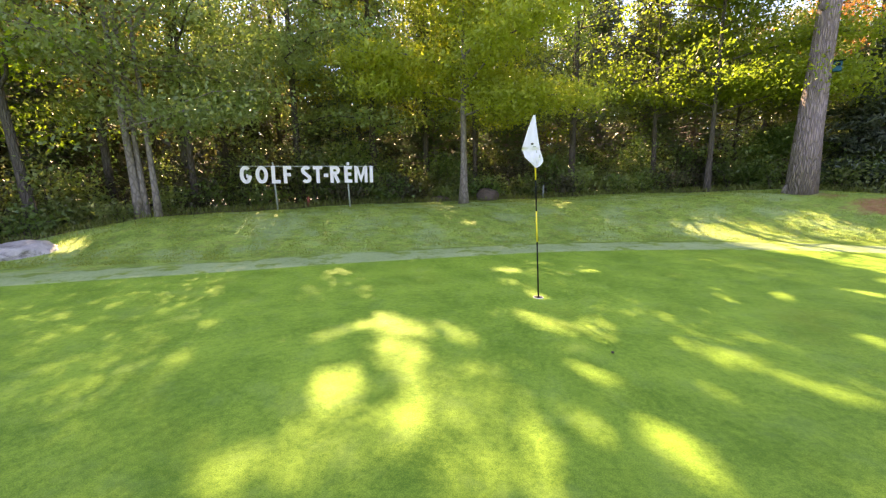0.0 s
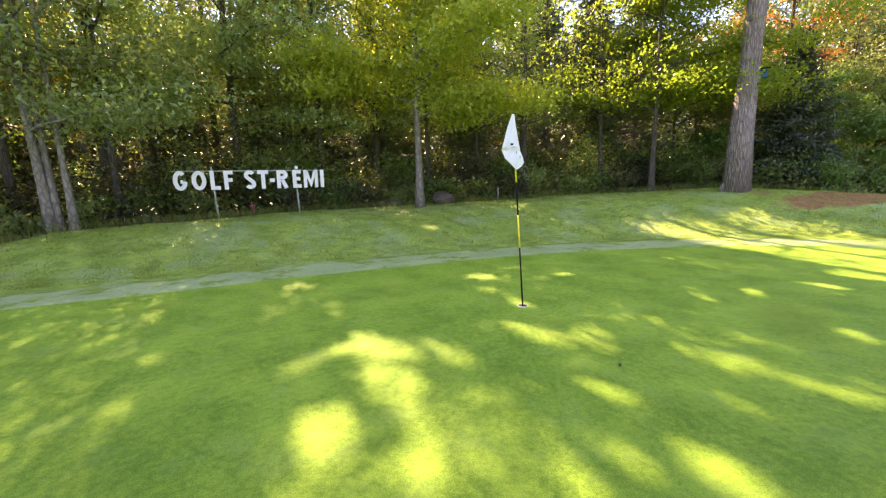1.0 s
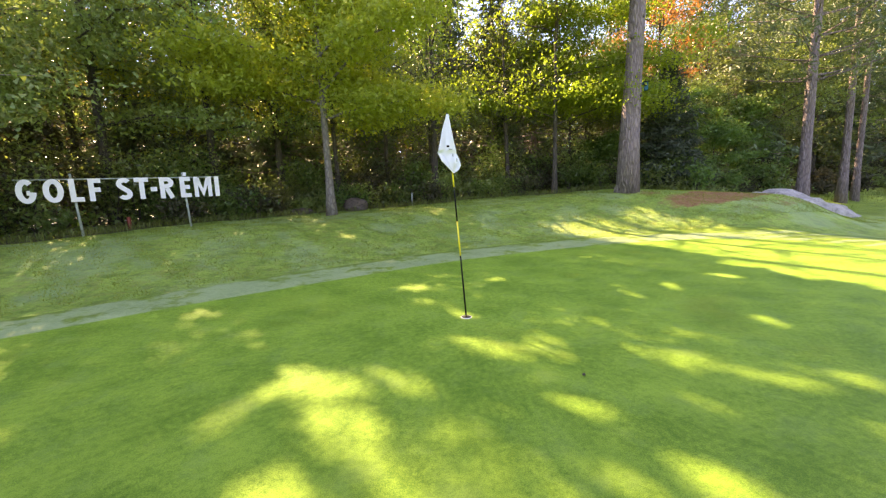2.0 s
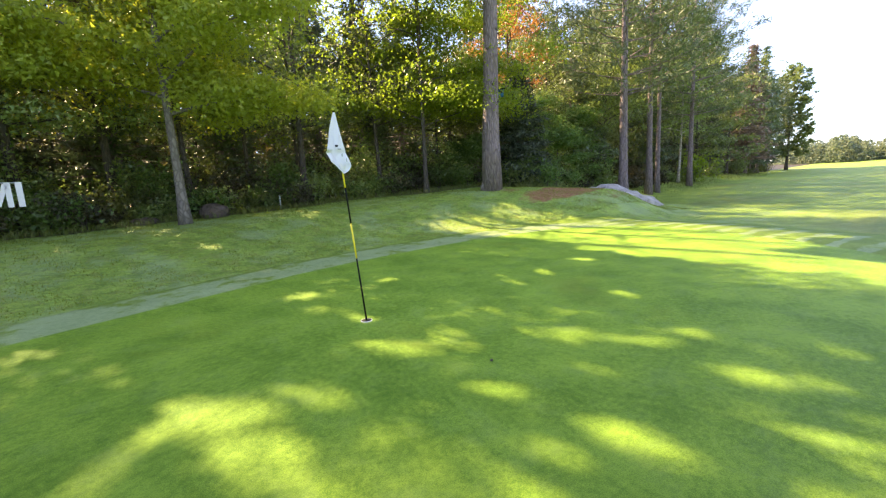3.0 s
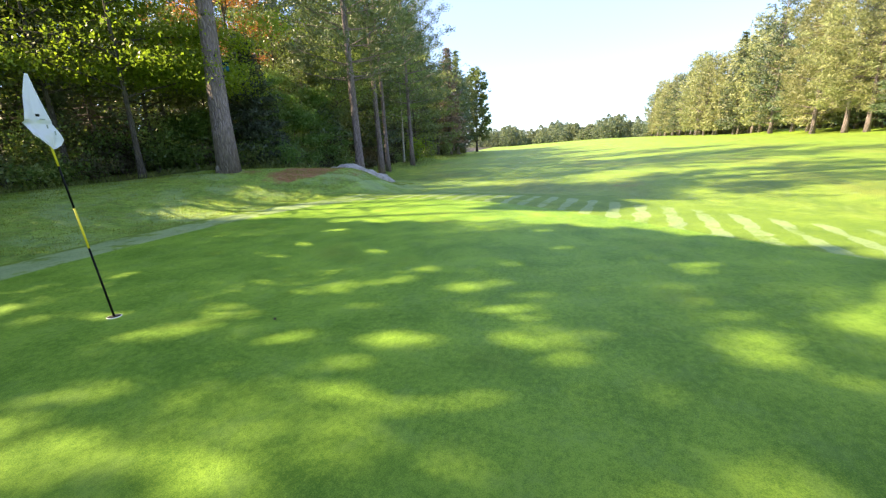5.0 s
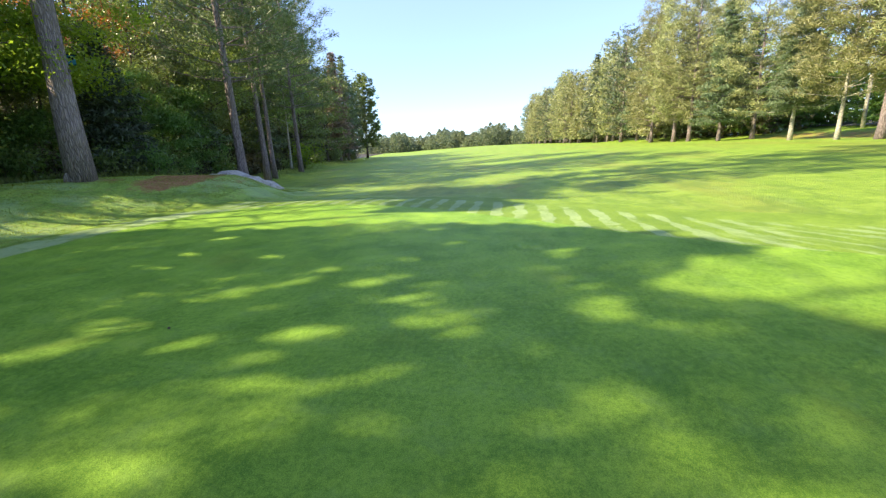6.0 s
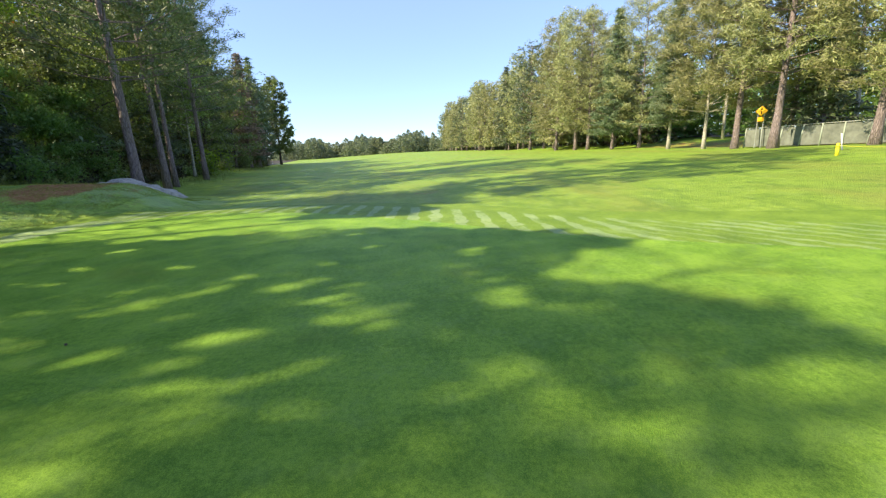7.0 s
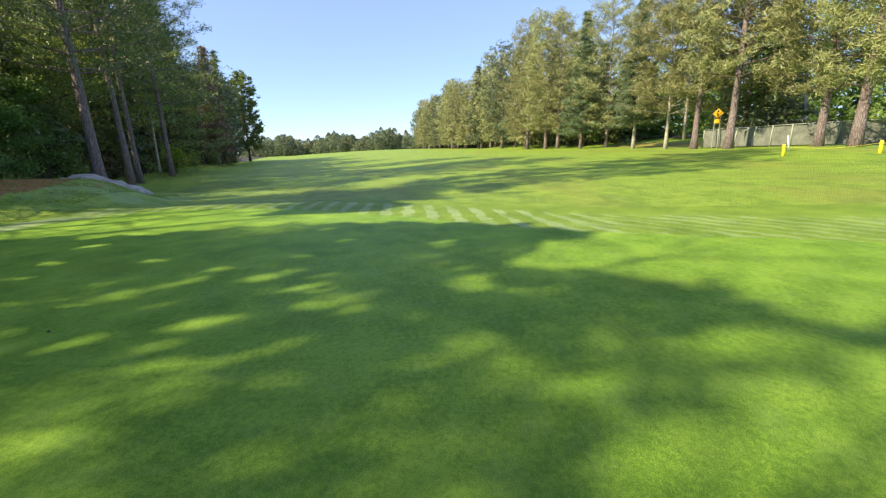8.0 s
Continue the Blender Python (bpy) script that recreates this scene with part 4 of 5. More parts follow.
kinds = ["maple", "green", "dark", "dark", "spruce", "green", "yellow", "spruce", "green", "dark", "russet"]
n = 0
tries = 0
while tries < 2600:
    tries += 1
    x = FOREST.uniform(-24, 19)
    e = wood_edge(x)
    depth = FOREST.random() ** 1.25 * 22
    y = e + 0.2 + depth
    if (9.5 < x < 16.5 and depth < 5) or (-9.8 < x < -5.5 and depth < 1.8) or not room(x, y, 1.7 + 0.075 * depth):
        continue
    n += 1
    k = FOREST.choice(kinds if x < 8.5 else ("green", "dark", "spruce", "dark"))
    far = depth > 9
    # darker leaves further in: the wood's shade put into the leaf colour
    if k == "green" and depth > 1.2 and FOREST.random() < 0.4:
        k = "dark"
    hh = FOREST.uniform(7.5, 12.5) + min(4.5, depth * 0.35)
    if x > 8.5:
        hh *= 0.64
    seed = 100 + n
    amount, size = (2500, 0.17) if far else (8200, 0.108)
    if k == "spruce":
        conifer(x, y, hh + 1.0, FOREST.uniform(1.5, 2.1), FOREST.uniform(0.8, 2.4), int(amount * 0.8), MAT_SPRUCE, seed, "dark green spruce tree in the woods", "spruce_tree", "spruce", (0, 0), None, None, "trees of the wood", 0.30)
    else:
        mat, lab = {"maple": (MAT_MAPLE, "woodland maple with yellow-green leaves"), "green": (MAT_GREENLEAF, "green broad-leaved woodland tree"),
                    "dark": (MAT_DARKLEAF, "dark green broad-leaved woodland tree"), "yellow": (MAT_YELLOW, "woodland tree with yellowing leaves"), "russet": (MAT_RUSSET, "woodland tree with russet brown leaves")}[k]
        broadleaf(x, y, hh, FOREST.uniform(1.7, 2.5), FOREST.uniform(2.0, 4.0), amount, size, mat, seed, lab, "deciduous_tree", (FOREST.uniform(-0.04, 0.04), FOREST.uniform(-0.04, 0.03)), FOREST.uniform(0.06, 0.13), MAT_BARK, "trees of the wood")

# red-leaved maple and the dense young growth behind the big pine
broadleaf(13.4, 13.2, 13.0, 1.9, 5.2, 11000, 0.11, MAT_AUTUMN, 71, "maple with orange-red autumn leaves in the woods", "maple_tree", (0, 0), 0.1, front=True)
for i, (x, off, hh, rr, mat) in enumerate(((9.9, 0.9, 2.0, 0.9, MAT_FRESH), (10.7, 1.6, 5.2, 1.1, MAT_DARKLEAF), (12.9, 1.2, 4.6, 0.95, MAT_FRESH), (13.9, 0.5, 3.6, 0.95, MAT_FRESH), (14.6, 1.5, 5.4, 1.15, MAT_GREENLEAF),
                                             (15.8, 0.8, 4.4, 1.0, MAT_FRESH), (16.9, 1.4, 5.8, 1.2, MAT_DARKLEAF), (17.9, 0.9, 3.4, 1.0, MAT_FRESH), (12.2, 0.5, 1.5, 0.9, MAT_FRESH))):
    broadleaf(x, wood_edge(x) + off, hh, rr, 0.35, 9000, 0.095, mat, 80 + i, "bushy green sapling at the wood's edge", "sapling", (FOREST.uniform(-0.05, 0.05), 0), 0.04, None, "saplings at the edge", front=True, flat=0.6)

conifer(11.6, 10.55, 5.6, 1.6, 0.4, 14000, MAT_FIR, 95, "broad dark young fir behind the big pine", "fir_tree", "spruce", (0, 0), 0.07, MAT_BARK, "", 0.2, False)
for i, (sx, sy, sh, sr) in enumerate(((-8.3, 13.7, 13.0, 1.7), (-8.4, 17.9, 14.0, 1.8), (-4.4, 18.5, 12.5, 1.6))):
    conifer(sx, sy, sh, sr, 1.0, 8000, MAT_SPRUCE, 970 + i, "tall dark spruce in the wood", "spruce_tree", "spruce", (0, 0), 0.12, MAT_BARK, "dark spruces of the wood", 0.28, False)
conifer(-6.6, 16.8, 13.5, 1.5, 1.2, 9000, MAT_SPRUCE, 96, "tall narrow dark spruce in the wood", "spruce_tree", "spruce", (0, 0), 0.14, MAT_BARK, "", 0.26, False)

# wood along the fairway, to the lone tree
n = 0
tries = 0
while tries < 900:
    tries += 1
    x = FOREST.uniform(19, 84)
    depth = FOREST.random() * 15
    y = edge_line(x) + 2.2 + depth
    if not room(x, y, 2.6 + 0.02 * x):
        continue
    n += 1
    seed = 600 + n
    k = FOREST.choice(("pine", "pine", "spruce", "green", "dark", "pine"))
    hh = FOREST.uniform(13, 19)
    near = x < 46
    if k == "pine":
        conifer(x, y, hh, 2.6, FOREST.uniform(2.0, 6.0), 7500 if near else 4200, MAT_NEEDLE, seed, "red pine in the woods along the fairway", "pine_tree", "pine", (0, 0), 0.10, None, "trees along the fairway", 0.34 if near else 0.45, True, 0.22)
    elif k == "spruce":
        conifer(x, y, hh, 2.3, 1.5, 6000 if near else 3600, MAT_SPRUCE, seed, "dark spruce in the woods along the fairway", "spruce_tree", "spruce", (0, 0), None, None, "trees along the fairway", 0.40 if near else 0.5)
    else:
        broadleaf(x, y, hh * 0.75, 2.6, 1.5, 6500 if near else 4000, 0.19 if near else 0.24, MAT_DARKLEAF, seed, "broad-leaved tree in the woods along the fairway", "deciduous_tree", (0, 0), 0.13, None, "trees along the fairway")
conifer(57.5, 20.8, 15, 2.8, 2.0, 5200, MAT_DEAD, 91, "half-dead conifer with brown needles", "dead_conifer", "spruce", (0, 0), 0.16, None, "", 0.6)
conifer(63.5, 22.0, 16, 2.8, 1.5, 2200, MAT_SPRUCE, 92, "dark spruce in the woods along the fairway", "spruce_tree", "spruce", (0, 0), 0.16, None, "trees along the fairway", 0.6)
conifer(81.8, 25.2, 15.5, 2.4, 2.2, 9000, MAT_DARKLEAF, 93, "lone dark tree where the woods end", "deciduous_tree", "pine", (0, 0), 0.2, MAT_BARK, "", 0.45, False, 0.5)

# undergrowth along the wood's edge
n = 0
for i in range(230):
    x = FOREST.uniform(-19, 17)
    y = wood_edge(x) + FOREST.choice((FOREST.uniform(-1.2, 1.0), FOREST.uniform(0.5, 5.0)))
    n += 1
    if -8.6 < x < -3.2 and y < 0.44 * x + 10.9:
        continue
    tall = 0.8 if y < wood_edge(x) + 0.6 else 1.7
    shrub(x, y, FOREST.uniform(0.6, 1.4) * tall, FOREST.uniform(0.5, 1.0) * tall ** 0.6, int(620 * tall), 0.10, FOREST.choice((MAT_GREENLEAF, MAT_FRESH, MAT_GREENLEAF, MAT_DARKLEAF, MAT_FRESH, MAT_DEEP_SHADE)), 900 + i, "leafy green undergrowth at the wood's edge")


def far_wood(name, spots, label, mat, size, seed, thinned=True):
    """Woodland too far off to tell its trees apart."""
    rng = np.random.default_rng(seed)
    allp = []
    for x, y, z0, h, r, k in spots:
        f = rng.random(k)
        a = rng.uniform(0, 6.283, k)
        rr = r * (1 - f ** 1.7) ** 0.6 * rng.uniform(0.5, 1.05, k)
        lump = 1 + 0.25 * np.sin(a * 3 + x) * np.sin(f * 9 + y)
        allp.append(np.column_stack([x + rr * lump * np.cos(a), y + rr * lump * np.sin(a), z0 + h * (0.04 + 0.96 * f)]))
    p = np.concatenate(allp)
    if thinned:
        p = prune(p, rng)
    ob = leaf_mesh(name, leaves_at(p, size, rng, 0.3, 0.7), mat)
    return tagged(ob, label, "woodland", kind="stuff")


# bushes along the fairway's wood
for i in range(44):
    x = 17 + 62 * FOREST.random() ** 1.5
    y = edge_line(x) + FOREST.uniform(1.6, 6.0)
    # mostly dark leaves, painting in the shade under the pines
    shrub(x, y, FOREST.uniform(0.6, 1.9), FOREST.uniform(0.6, 1.2), 620, 0.15, FOREST.choice((MAT_DARKLEAF, MAT_DEEP_SHADE, MAT_DARKLEAF, MAT_DEEP_SHADE, MAT_GREENLEAF)), 1300 + i, "bushy undergrowth beneath the fairway pines")

shrub(33.3, 14.1, 2.4, 1.3, 900, 0.18, MAT_YELLOW, 1390, "yellow-green bush in front of the fairway pines")
broadleaf(31.3, 14.3, 11.0, 1.8, 3.5, 2600, 0.2, MAT_GREENLEAF, 1391, "slim birch with pale trunk at the fairway's edge", "birch_tree", (0, 0), 0.09, MAT_BARK_BIRCH)

rng = random.Random(8)
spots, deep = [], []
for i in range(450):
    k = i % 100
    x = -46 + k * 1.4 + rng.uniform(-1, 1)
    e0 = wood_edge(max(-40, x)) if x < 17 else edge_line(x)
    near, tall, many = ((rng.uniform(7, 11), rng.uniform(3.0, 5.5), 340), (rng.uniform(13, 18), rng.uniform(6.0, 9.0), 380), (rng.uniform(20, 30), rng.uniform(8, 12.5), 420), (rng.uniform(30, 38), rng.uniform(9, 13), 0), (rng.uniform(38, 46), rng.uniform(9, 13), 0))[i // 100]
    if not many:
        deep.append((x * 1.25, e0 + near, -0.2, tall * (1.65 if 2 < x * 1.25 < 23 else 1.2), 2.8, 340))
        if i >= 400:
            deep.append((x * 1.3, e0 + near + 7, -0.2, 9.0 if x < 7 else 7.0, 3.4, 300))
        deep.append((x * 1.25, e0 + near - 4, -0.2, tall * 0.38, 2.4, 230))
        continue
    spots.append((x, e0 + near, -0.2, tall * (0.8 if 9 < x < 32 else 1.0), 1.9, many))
# backing foliage, its dark colour standing for shade between the trunks
far_wood("woodland", spots, "woodland behind the front trees, leaves darkened for its shade", MAT_DEEP_SHADE, 0.36, 21)
far_wood("woodland", deep, "dark green and brown backing leaves for the wood's shaded depths", MAT_DEEP_SHADE, 0.8, 24, False)
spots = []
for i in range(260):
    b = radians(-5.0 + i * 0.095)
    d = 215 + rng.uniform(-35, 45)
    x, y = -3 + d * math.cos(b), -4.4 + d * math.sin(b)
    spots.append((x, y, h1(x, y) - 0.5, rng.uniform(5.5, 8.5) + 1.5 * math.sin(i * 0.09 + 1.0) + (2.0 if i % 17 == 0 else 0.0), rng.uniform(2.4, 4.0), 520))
far_wood("woodland", spots, "distant mixed treeline closing the fairway", MAT_FAR_HAZE, 0.62, 22)

# ---- the pines, bank, fence and road on the other side of the fairway ----
def row_y(x):
    return -27.9 + 0.112 * x


ROW = random.Random(14)


def from_eye(d, bearing):
    return -3.0 + d * math.cos(radians(bearing + 1.6)), -4.52 + d * math.sin(radians(bearing + 1.6))


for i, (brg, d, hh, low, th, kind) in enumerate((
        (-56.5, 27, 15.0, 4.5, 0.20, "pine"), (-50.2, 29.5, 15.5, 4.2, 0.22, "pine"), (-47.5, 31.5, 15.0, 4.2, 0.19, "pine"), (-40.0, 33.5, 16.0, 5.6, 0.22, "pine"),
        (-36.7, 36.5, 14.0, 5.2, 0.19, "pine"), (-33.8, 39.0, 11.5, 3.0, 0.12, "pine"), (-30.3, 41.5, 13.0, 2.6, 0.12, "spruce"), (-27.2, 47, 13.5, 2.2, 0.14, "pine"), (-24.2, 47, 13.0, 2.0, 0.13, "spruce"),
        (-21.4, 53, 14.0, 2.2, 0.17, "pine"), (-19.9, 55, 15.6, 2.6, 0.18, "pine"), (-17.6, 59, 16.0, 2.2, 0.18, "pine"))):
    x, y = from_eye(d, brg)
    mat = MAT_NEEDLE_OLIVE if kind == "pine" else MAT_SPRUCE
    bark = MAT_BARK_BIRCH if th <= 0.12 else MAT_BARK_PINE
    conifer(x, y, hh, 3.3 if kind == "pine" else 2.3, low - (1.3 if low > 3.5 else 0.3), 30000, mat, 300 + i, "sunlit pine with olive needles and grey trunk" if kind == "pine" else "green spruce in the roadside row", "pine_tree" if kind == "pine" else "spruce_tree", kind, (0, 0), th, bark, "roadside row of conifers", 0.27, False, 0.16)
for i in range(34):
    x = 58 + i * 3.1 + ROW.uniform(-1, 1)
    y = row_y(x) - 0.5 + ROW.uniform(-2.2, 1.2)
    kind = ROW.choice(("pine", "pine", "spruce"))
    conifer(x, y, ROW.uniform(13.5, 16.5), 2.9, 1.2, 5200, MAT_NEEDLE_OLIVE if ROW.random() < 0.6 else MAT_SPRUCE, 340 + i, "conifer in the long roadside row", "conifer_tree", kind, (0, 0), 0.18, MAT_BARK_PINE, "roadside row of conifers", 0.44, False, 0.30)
for i in range(16):
    x = 24 + i * 2.6 + ROW.uniform(-0.8, 0.8)
    y = row_y(x) - 4.0 + ROW.uniform(-2, 1)
    if -38.4 < math.degrees(math.atan2(y + 4.52, x + 3.0)) < -24.4:
        continue
    conifer(x, y, ROW.uniform(10, 14), 2.5, 1.0, 4200, MAT_NEEDLE_OLIVE if i % 2 else MAT_SPRUCE, 390 + i, "conifer behind the roadside row", "conifer_tree", "pine" if i % 2 else "spruce", (0, 0), 0.15, None, "conifers behind the row", 0.42, False, 0.30)

for i in range(12):
    x, y = from_eye(ROW.uniform(52, 64), -55 + i * 2.6)
    conifer(x, y, ROW.uniform(8, 12), 2.6, 0.6, 4200, MAT_FRESH, 420 + i, "young spruce on the far side of the road", "spruce_tree", "spruce", (0, 0), 0.13, None, "spruces beyond the road", 0.45, False)
spots = []
for i in range(76):
    x = -6 + i * 3.0
    y = -54.9 + 0.112 * x + ROW.uniform(-6, 5)
    spots.append((x, y, h1(x, y) - 0.3, ROW.uniform(10, 17), 3.2, 760))
far_wood("woodland", spots, "sunlit green woodland beyond the road", MAT_GREENLEAF, 0.44, 23)
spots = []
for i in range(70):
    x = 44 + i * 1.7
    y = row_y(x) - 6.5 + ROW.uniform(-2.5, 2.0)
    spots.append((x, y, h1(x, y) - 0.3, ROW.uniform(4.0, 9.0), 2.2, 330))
# added strip of dark leaves in place of shade beneath the row
far_wood("woodland", spots, "dark backing leaves for the shade behind the long row of conifers", MAT_DEEP_SHADE, 0.5, 25, False)


def strip_mesh(name, x0, x1, ya, yb, lift, mat, n=60):
    xs = np.linspace(x0, x1, n)
    verts, faces = [], []
    for k in range(5):
        f = k / 4
        ys = ya(xs) * (1 - f) + yb(xs) * f
        verts.append(np.column_stack([xs, ys, height(xs, ys) + lift]))
    for k in range(4):
        faces += [(k * n + j, k * n + j + 1, (k + 1) * n + j + 1, (k + 1) * n + j) for j in range(n - 1)]
    return finish(name, np.concatenate(verts), faces, mat)


tagged(strip_mesh("road", -60, 260, lambda x: -45.4 + 0.112 * x, lambda x: -39.4 + 0.112 * x, 0.05, MAT_ASPHALT, 120), "grey asphalt road on a low embankment behind the pines", "road", kind="structure")


def build_fence():
    """Chain-link fence with a dull green screen, posts leaning a little."""
    x0, y0 = from_eye(37.0, -37.5)
    x1, y1 = from_eye(31.5, -62.0)
    ob = thing("chain_link_fence", x0, y0, h1(x0, y0), "grey chain-link fence with dull green wind screen", "fence")
    m = 15
    base = np.array([x0, y0, h1(x0, y0)])
    tops = []
    for i in range(m):
        f = i / (m - 1)
        x, y = x0 + (x1 - x0) * f, y0 + (y1 - y0) * f
        z = h1(x, y)
        p = np.array([x, y, z]) - base
        lean = 0.10 * math.sin(i * 1.7)
        top = p + np.array([-0.12 + 0.3 * lean, lean, 1.30])
        v, fc = tube([p - [0, 0, 0.1], (p + top) / 2, top], [0.038] * 3, 8)
        finish("post", v, fc, MAT_POST, ob)
        tops.append((p, top))
    v, fc = tube([t for _, t in tops], [0.022] * m, 6)
    finish("top_rail", v, fc, MAT_GALV, ob)
    for (p, t), (p2, t2) in zip(tops[:-1], tops[1:]):
        verts, faces = [], []
        k = 5
        back = np.array([0.05, -0.05, 0])
        for th in (0, 1):
            for a in range(k + 1):
                for b2 in range(k + 1):
                    u, w = a / k, b2 / k
                    lo, hi = p + (p2 - p) * u, t + (t2 - t) * u
                    verts.append(lo + (hi - lo) * (0.06 + 0.88 * w) + back * (0.4 + 0.03 * math.sin(a * 2.2 + b2)) + back * 0.12 * th)
        kk = (k + 1) ** 2
        for th in (0, 1):
            for a in range(k):
                for b2 in range(k):
                    q = (th * kk + a * (k + 1) + b2, th * kk + (a + 1) * (k + 1) + b2, th * kk + (a + 1) * (k + 1) + b2 + 1, th * kk + a * (k + 1) + b2 + 1)
                    faces.append(q if th else q[::-1])
        finish("screen", verts, faces, MAT_SCREEN, ob)
    return ob


build_fence()


def road_sign():
    x, y = from_eye(36.0, -38.7)
    z = h1(x, y)
    ob = thing("road_sign", x, y, z, "yellow diamond warning sign with smaller plate on a steel post", "road sign", rz=math.degrees(math.atan2(-4.52 - y, -3.0 - x)) + 90)
    top = 1.372 + 36 * math.tan(radians(2.62)) - z
    for dx in (-0.16, 0.16):
        part("post", box_bm(0.05, 0.05, top, (dx, 0.06, top / 2), 0.008), MAT_GALV, ob)
    part("diamond", box_bm(0.47, 0.02, 0.47, (0, 0, top + 0.12), 0.03, Matrix.Rotation(radians(45), 4, "Y")), MAT_SIGNYELLOW, ob)
    part("plate", box_bm(0.34, 0.02, 0.28, (0, 0.0, top - 0.40), 0.02), MAT_SIGNYELLOW, ob)
    sym = bmesh.new()
    bmesh.ops.create_cone(sym, cap_ends=True, segments=3, radius1=0.09, radius2=0.09, depth=0.012, matrix=Matrix.Translation((0, -0.018, top + 0.24)) @ Matrix.Rotation(radians(90), 4, "X"))
    part("symbol", sym, MAT_BLACK, ob)
    part("symbol", box_bm(0.05, 0.012, 0.18, (0, -0.018, top + 0.02), 0.003), MAT_BLACK, ob)


road_sign()


def rope_posts():
    spots = []
    for brg, d in ((-44.9, 24.0), (-52.0, 24.0), (-59.5, 24.5)):
        x, y = from_eye(d, brg)
        z = h1(x, y)
        ob = thing("rope_post", x, y, z, "short yellow plastic post holding a yellow rope", "post", "roped-off path")
        v, f = tube([(0, 0, -0.05), (0, 0, 0.2), (0.01, 0, 0.42), (0.01, 0, 0.5)], [0.07, 0.065, 0.065, 0.05], 10)
        finish("stake", v, f, MAT_YELLOWPAINT, ob)
        v, f = tube([(0, 0, 0.36), (0.0, 0, 0.40)], [0.085, 0.085], 10)
        finish("ring", v, f, MAT_YELLOWPAINT, ob)
        spots.append(Vector((x, y, z + 0.4)))
    a0 = spots[0]
    rope = thing("rope", a0.x, a0.y, a0.z, "thin yellow rope slung between short posts", "rope")
    for a, b in zip(spots[:-1], spots[1:]):
        s = np.linspace(0, 1, 14)
        p = np.array(a - a0)[None] * (1 - s)[:, None] + np.array(b - a0)[None] * s[:, None]
        p[:, 2] -= 0.13 * np.sin(np.pi * s)
        v, f = tube(p, [0.006] * 14, 6)
        finish("span", v, f, MAT_YELLOWPAINT, rope)
    x, y = from_eye(27.5, -45.3)
    ob = thing("stake", x, y, h1(x, y), "white painted wooden stake leaning", "stake")
    v, f = tube([(0, 0, -0.1), (0.08, 0, 0.36), (0.16, 0.0, 0.74)], [0.032, 0.032, 0.028], 8)
    finish("shaft", v, f, MAT_WHITE, ob)


rope_posts()

for brg, d, hh, lean in ((-46.2, 44, 9.5, 0.10), (-35.6, 50, 5.2, 0.0)):
    x, y = from_eye(d, brg)
    ob = thing("utility_pole", x, y, h1(x, y), "pale weathered wooden utility pole", "pole")
    v, f = tube([(0, 0, -0.2), (lean * hh * 0.5, 0, hh * 0.5), (lean * hh, 0, hh)], [0.15, 0.13, 0.11], 10)
    finish("shaft", v, f, MAT_BARK_BIRCH, ob)
    v, f = tube([(lean * hh, 0, hh), (lean * hh, 0, hh + 0.03)], [0.12, 0.10], 10)
    finish("cap", v, f, MAT_GALV, ob)


def parked_car():
    x, y = from_eye(72.0, -27.0)
    ob = thing("car", x, y, h1(x, y) + 0.05, "small pale car standing on the road behind the trees", "car", rz=5)
    prof = [(-2.1, 0.35), (2.1, 0.35), (2.15, 0.75), (1.2, 0.92), (0.55, 1.42), (-1.1, 1.45), (-1.9, 0.98), (-2.15, 0.8)]
    bm = bmesh.new()
    a = [bm.verts.new((px, -0.85 if pz < 1 else -0.68, pz)) for px, pz in prof]
    b = [bm.verts.new((px, 0.85 if pz < 1 else 0.68, pz)) for px, pz in prof]
    bm.faces.new(a)
    bm.faces.new(b[::-1])
    for i in range(len(prof)):
        j = (i + 1) % len(prof)
        bm.faces.new((a[j], a[i], b[i], b[j]))
    bmesh.ops.bevel(bm, geom=bm.edges[:], offset=0.06, segments=2, affect="EDGES")
    part("body", bm, MAT_CARPAINT, ob)
    part("window", box_bm(1.5, 1.5, 0.36, (-0.3, 0, 1.18), 0.05), MAT_GLASS, ob)
    for wx in (-1.3, 1.3):
        for wy in (-0.8, 0.8):
            bm = bmesh.new()
            bmesh.ops.create_cone(bm, cap_ends=True, segments=18, radius1=0.32, radius2=0.32, depth=0.2, matrix=Matrix.Translation((wx, wy, 0.32)) @ Matrix.Rotation(radians(90), 4, "X"))
            part("wheel", bm, MAT_TYRE, ob)


parked_car()

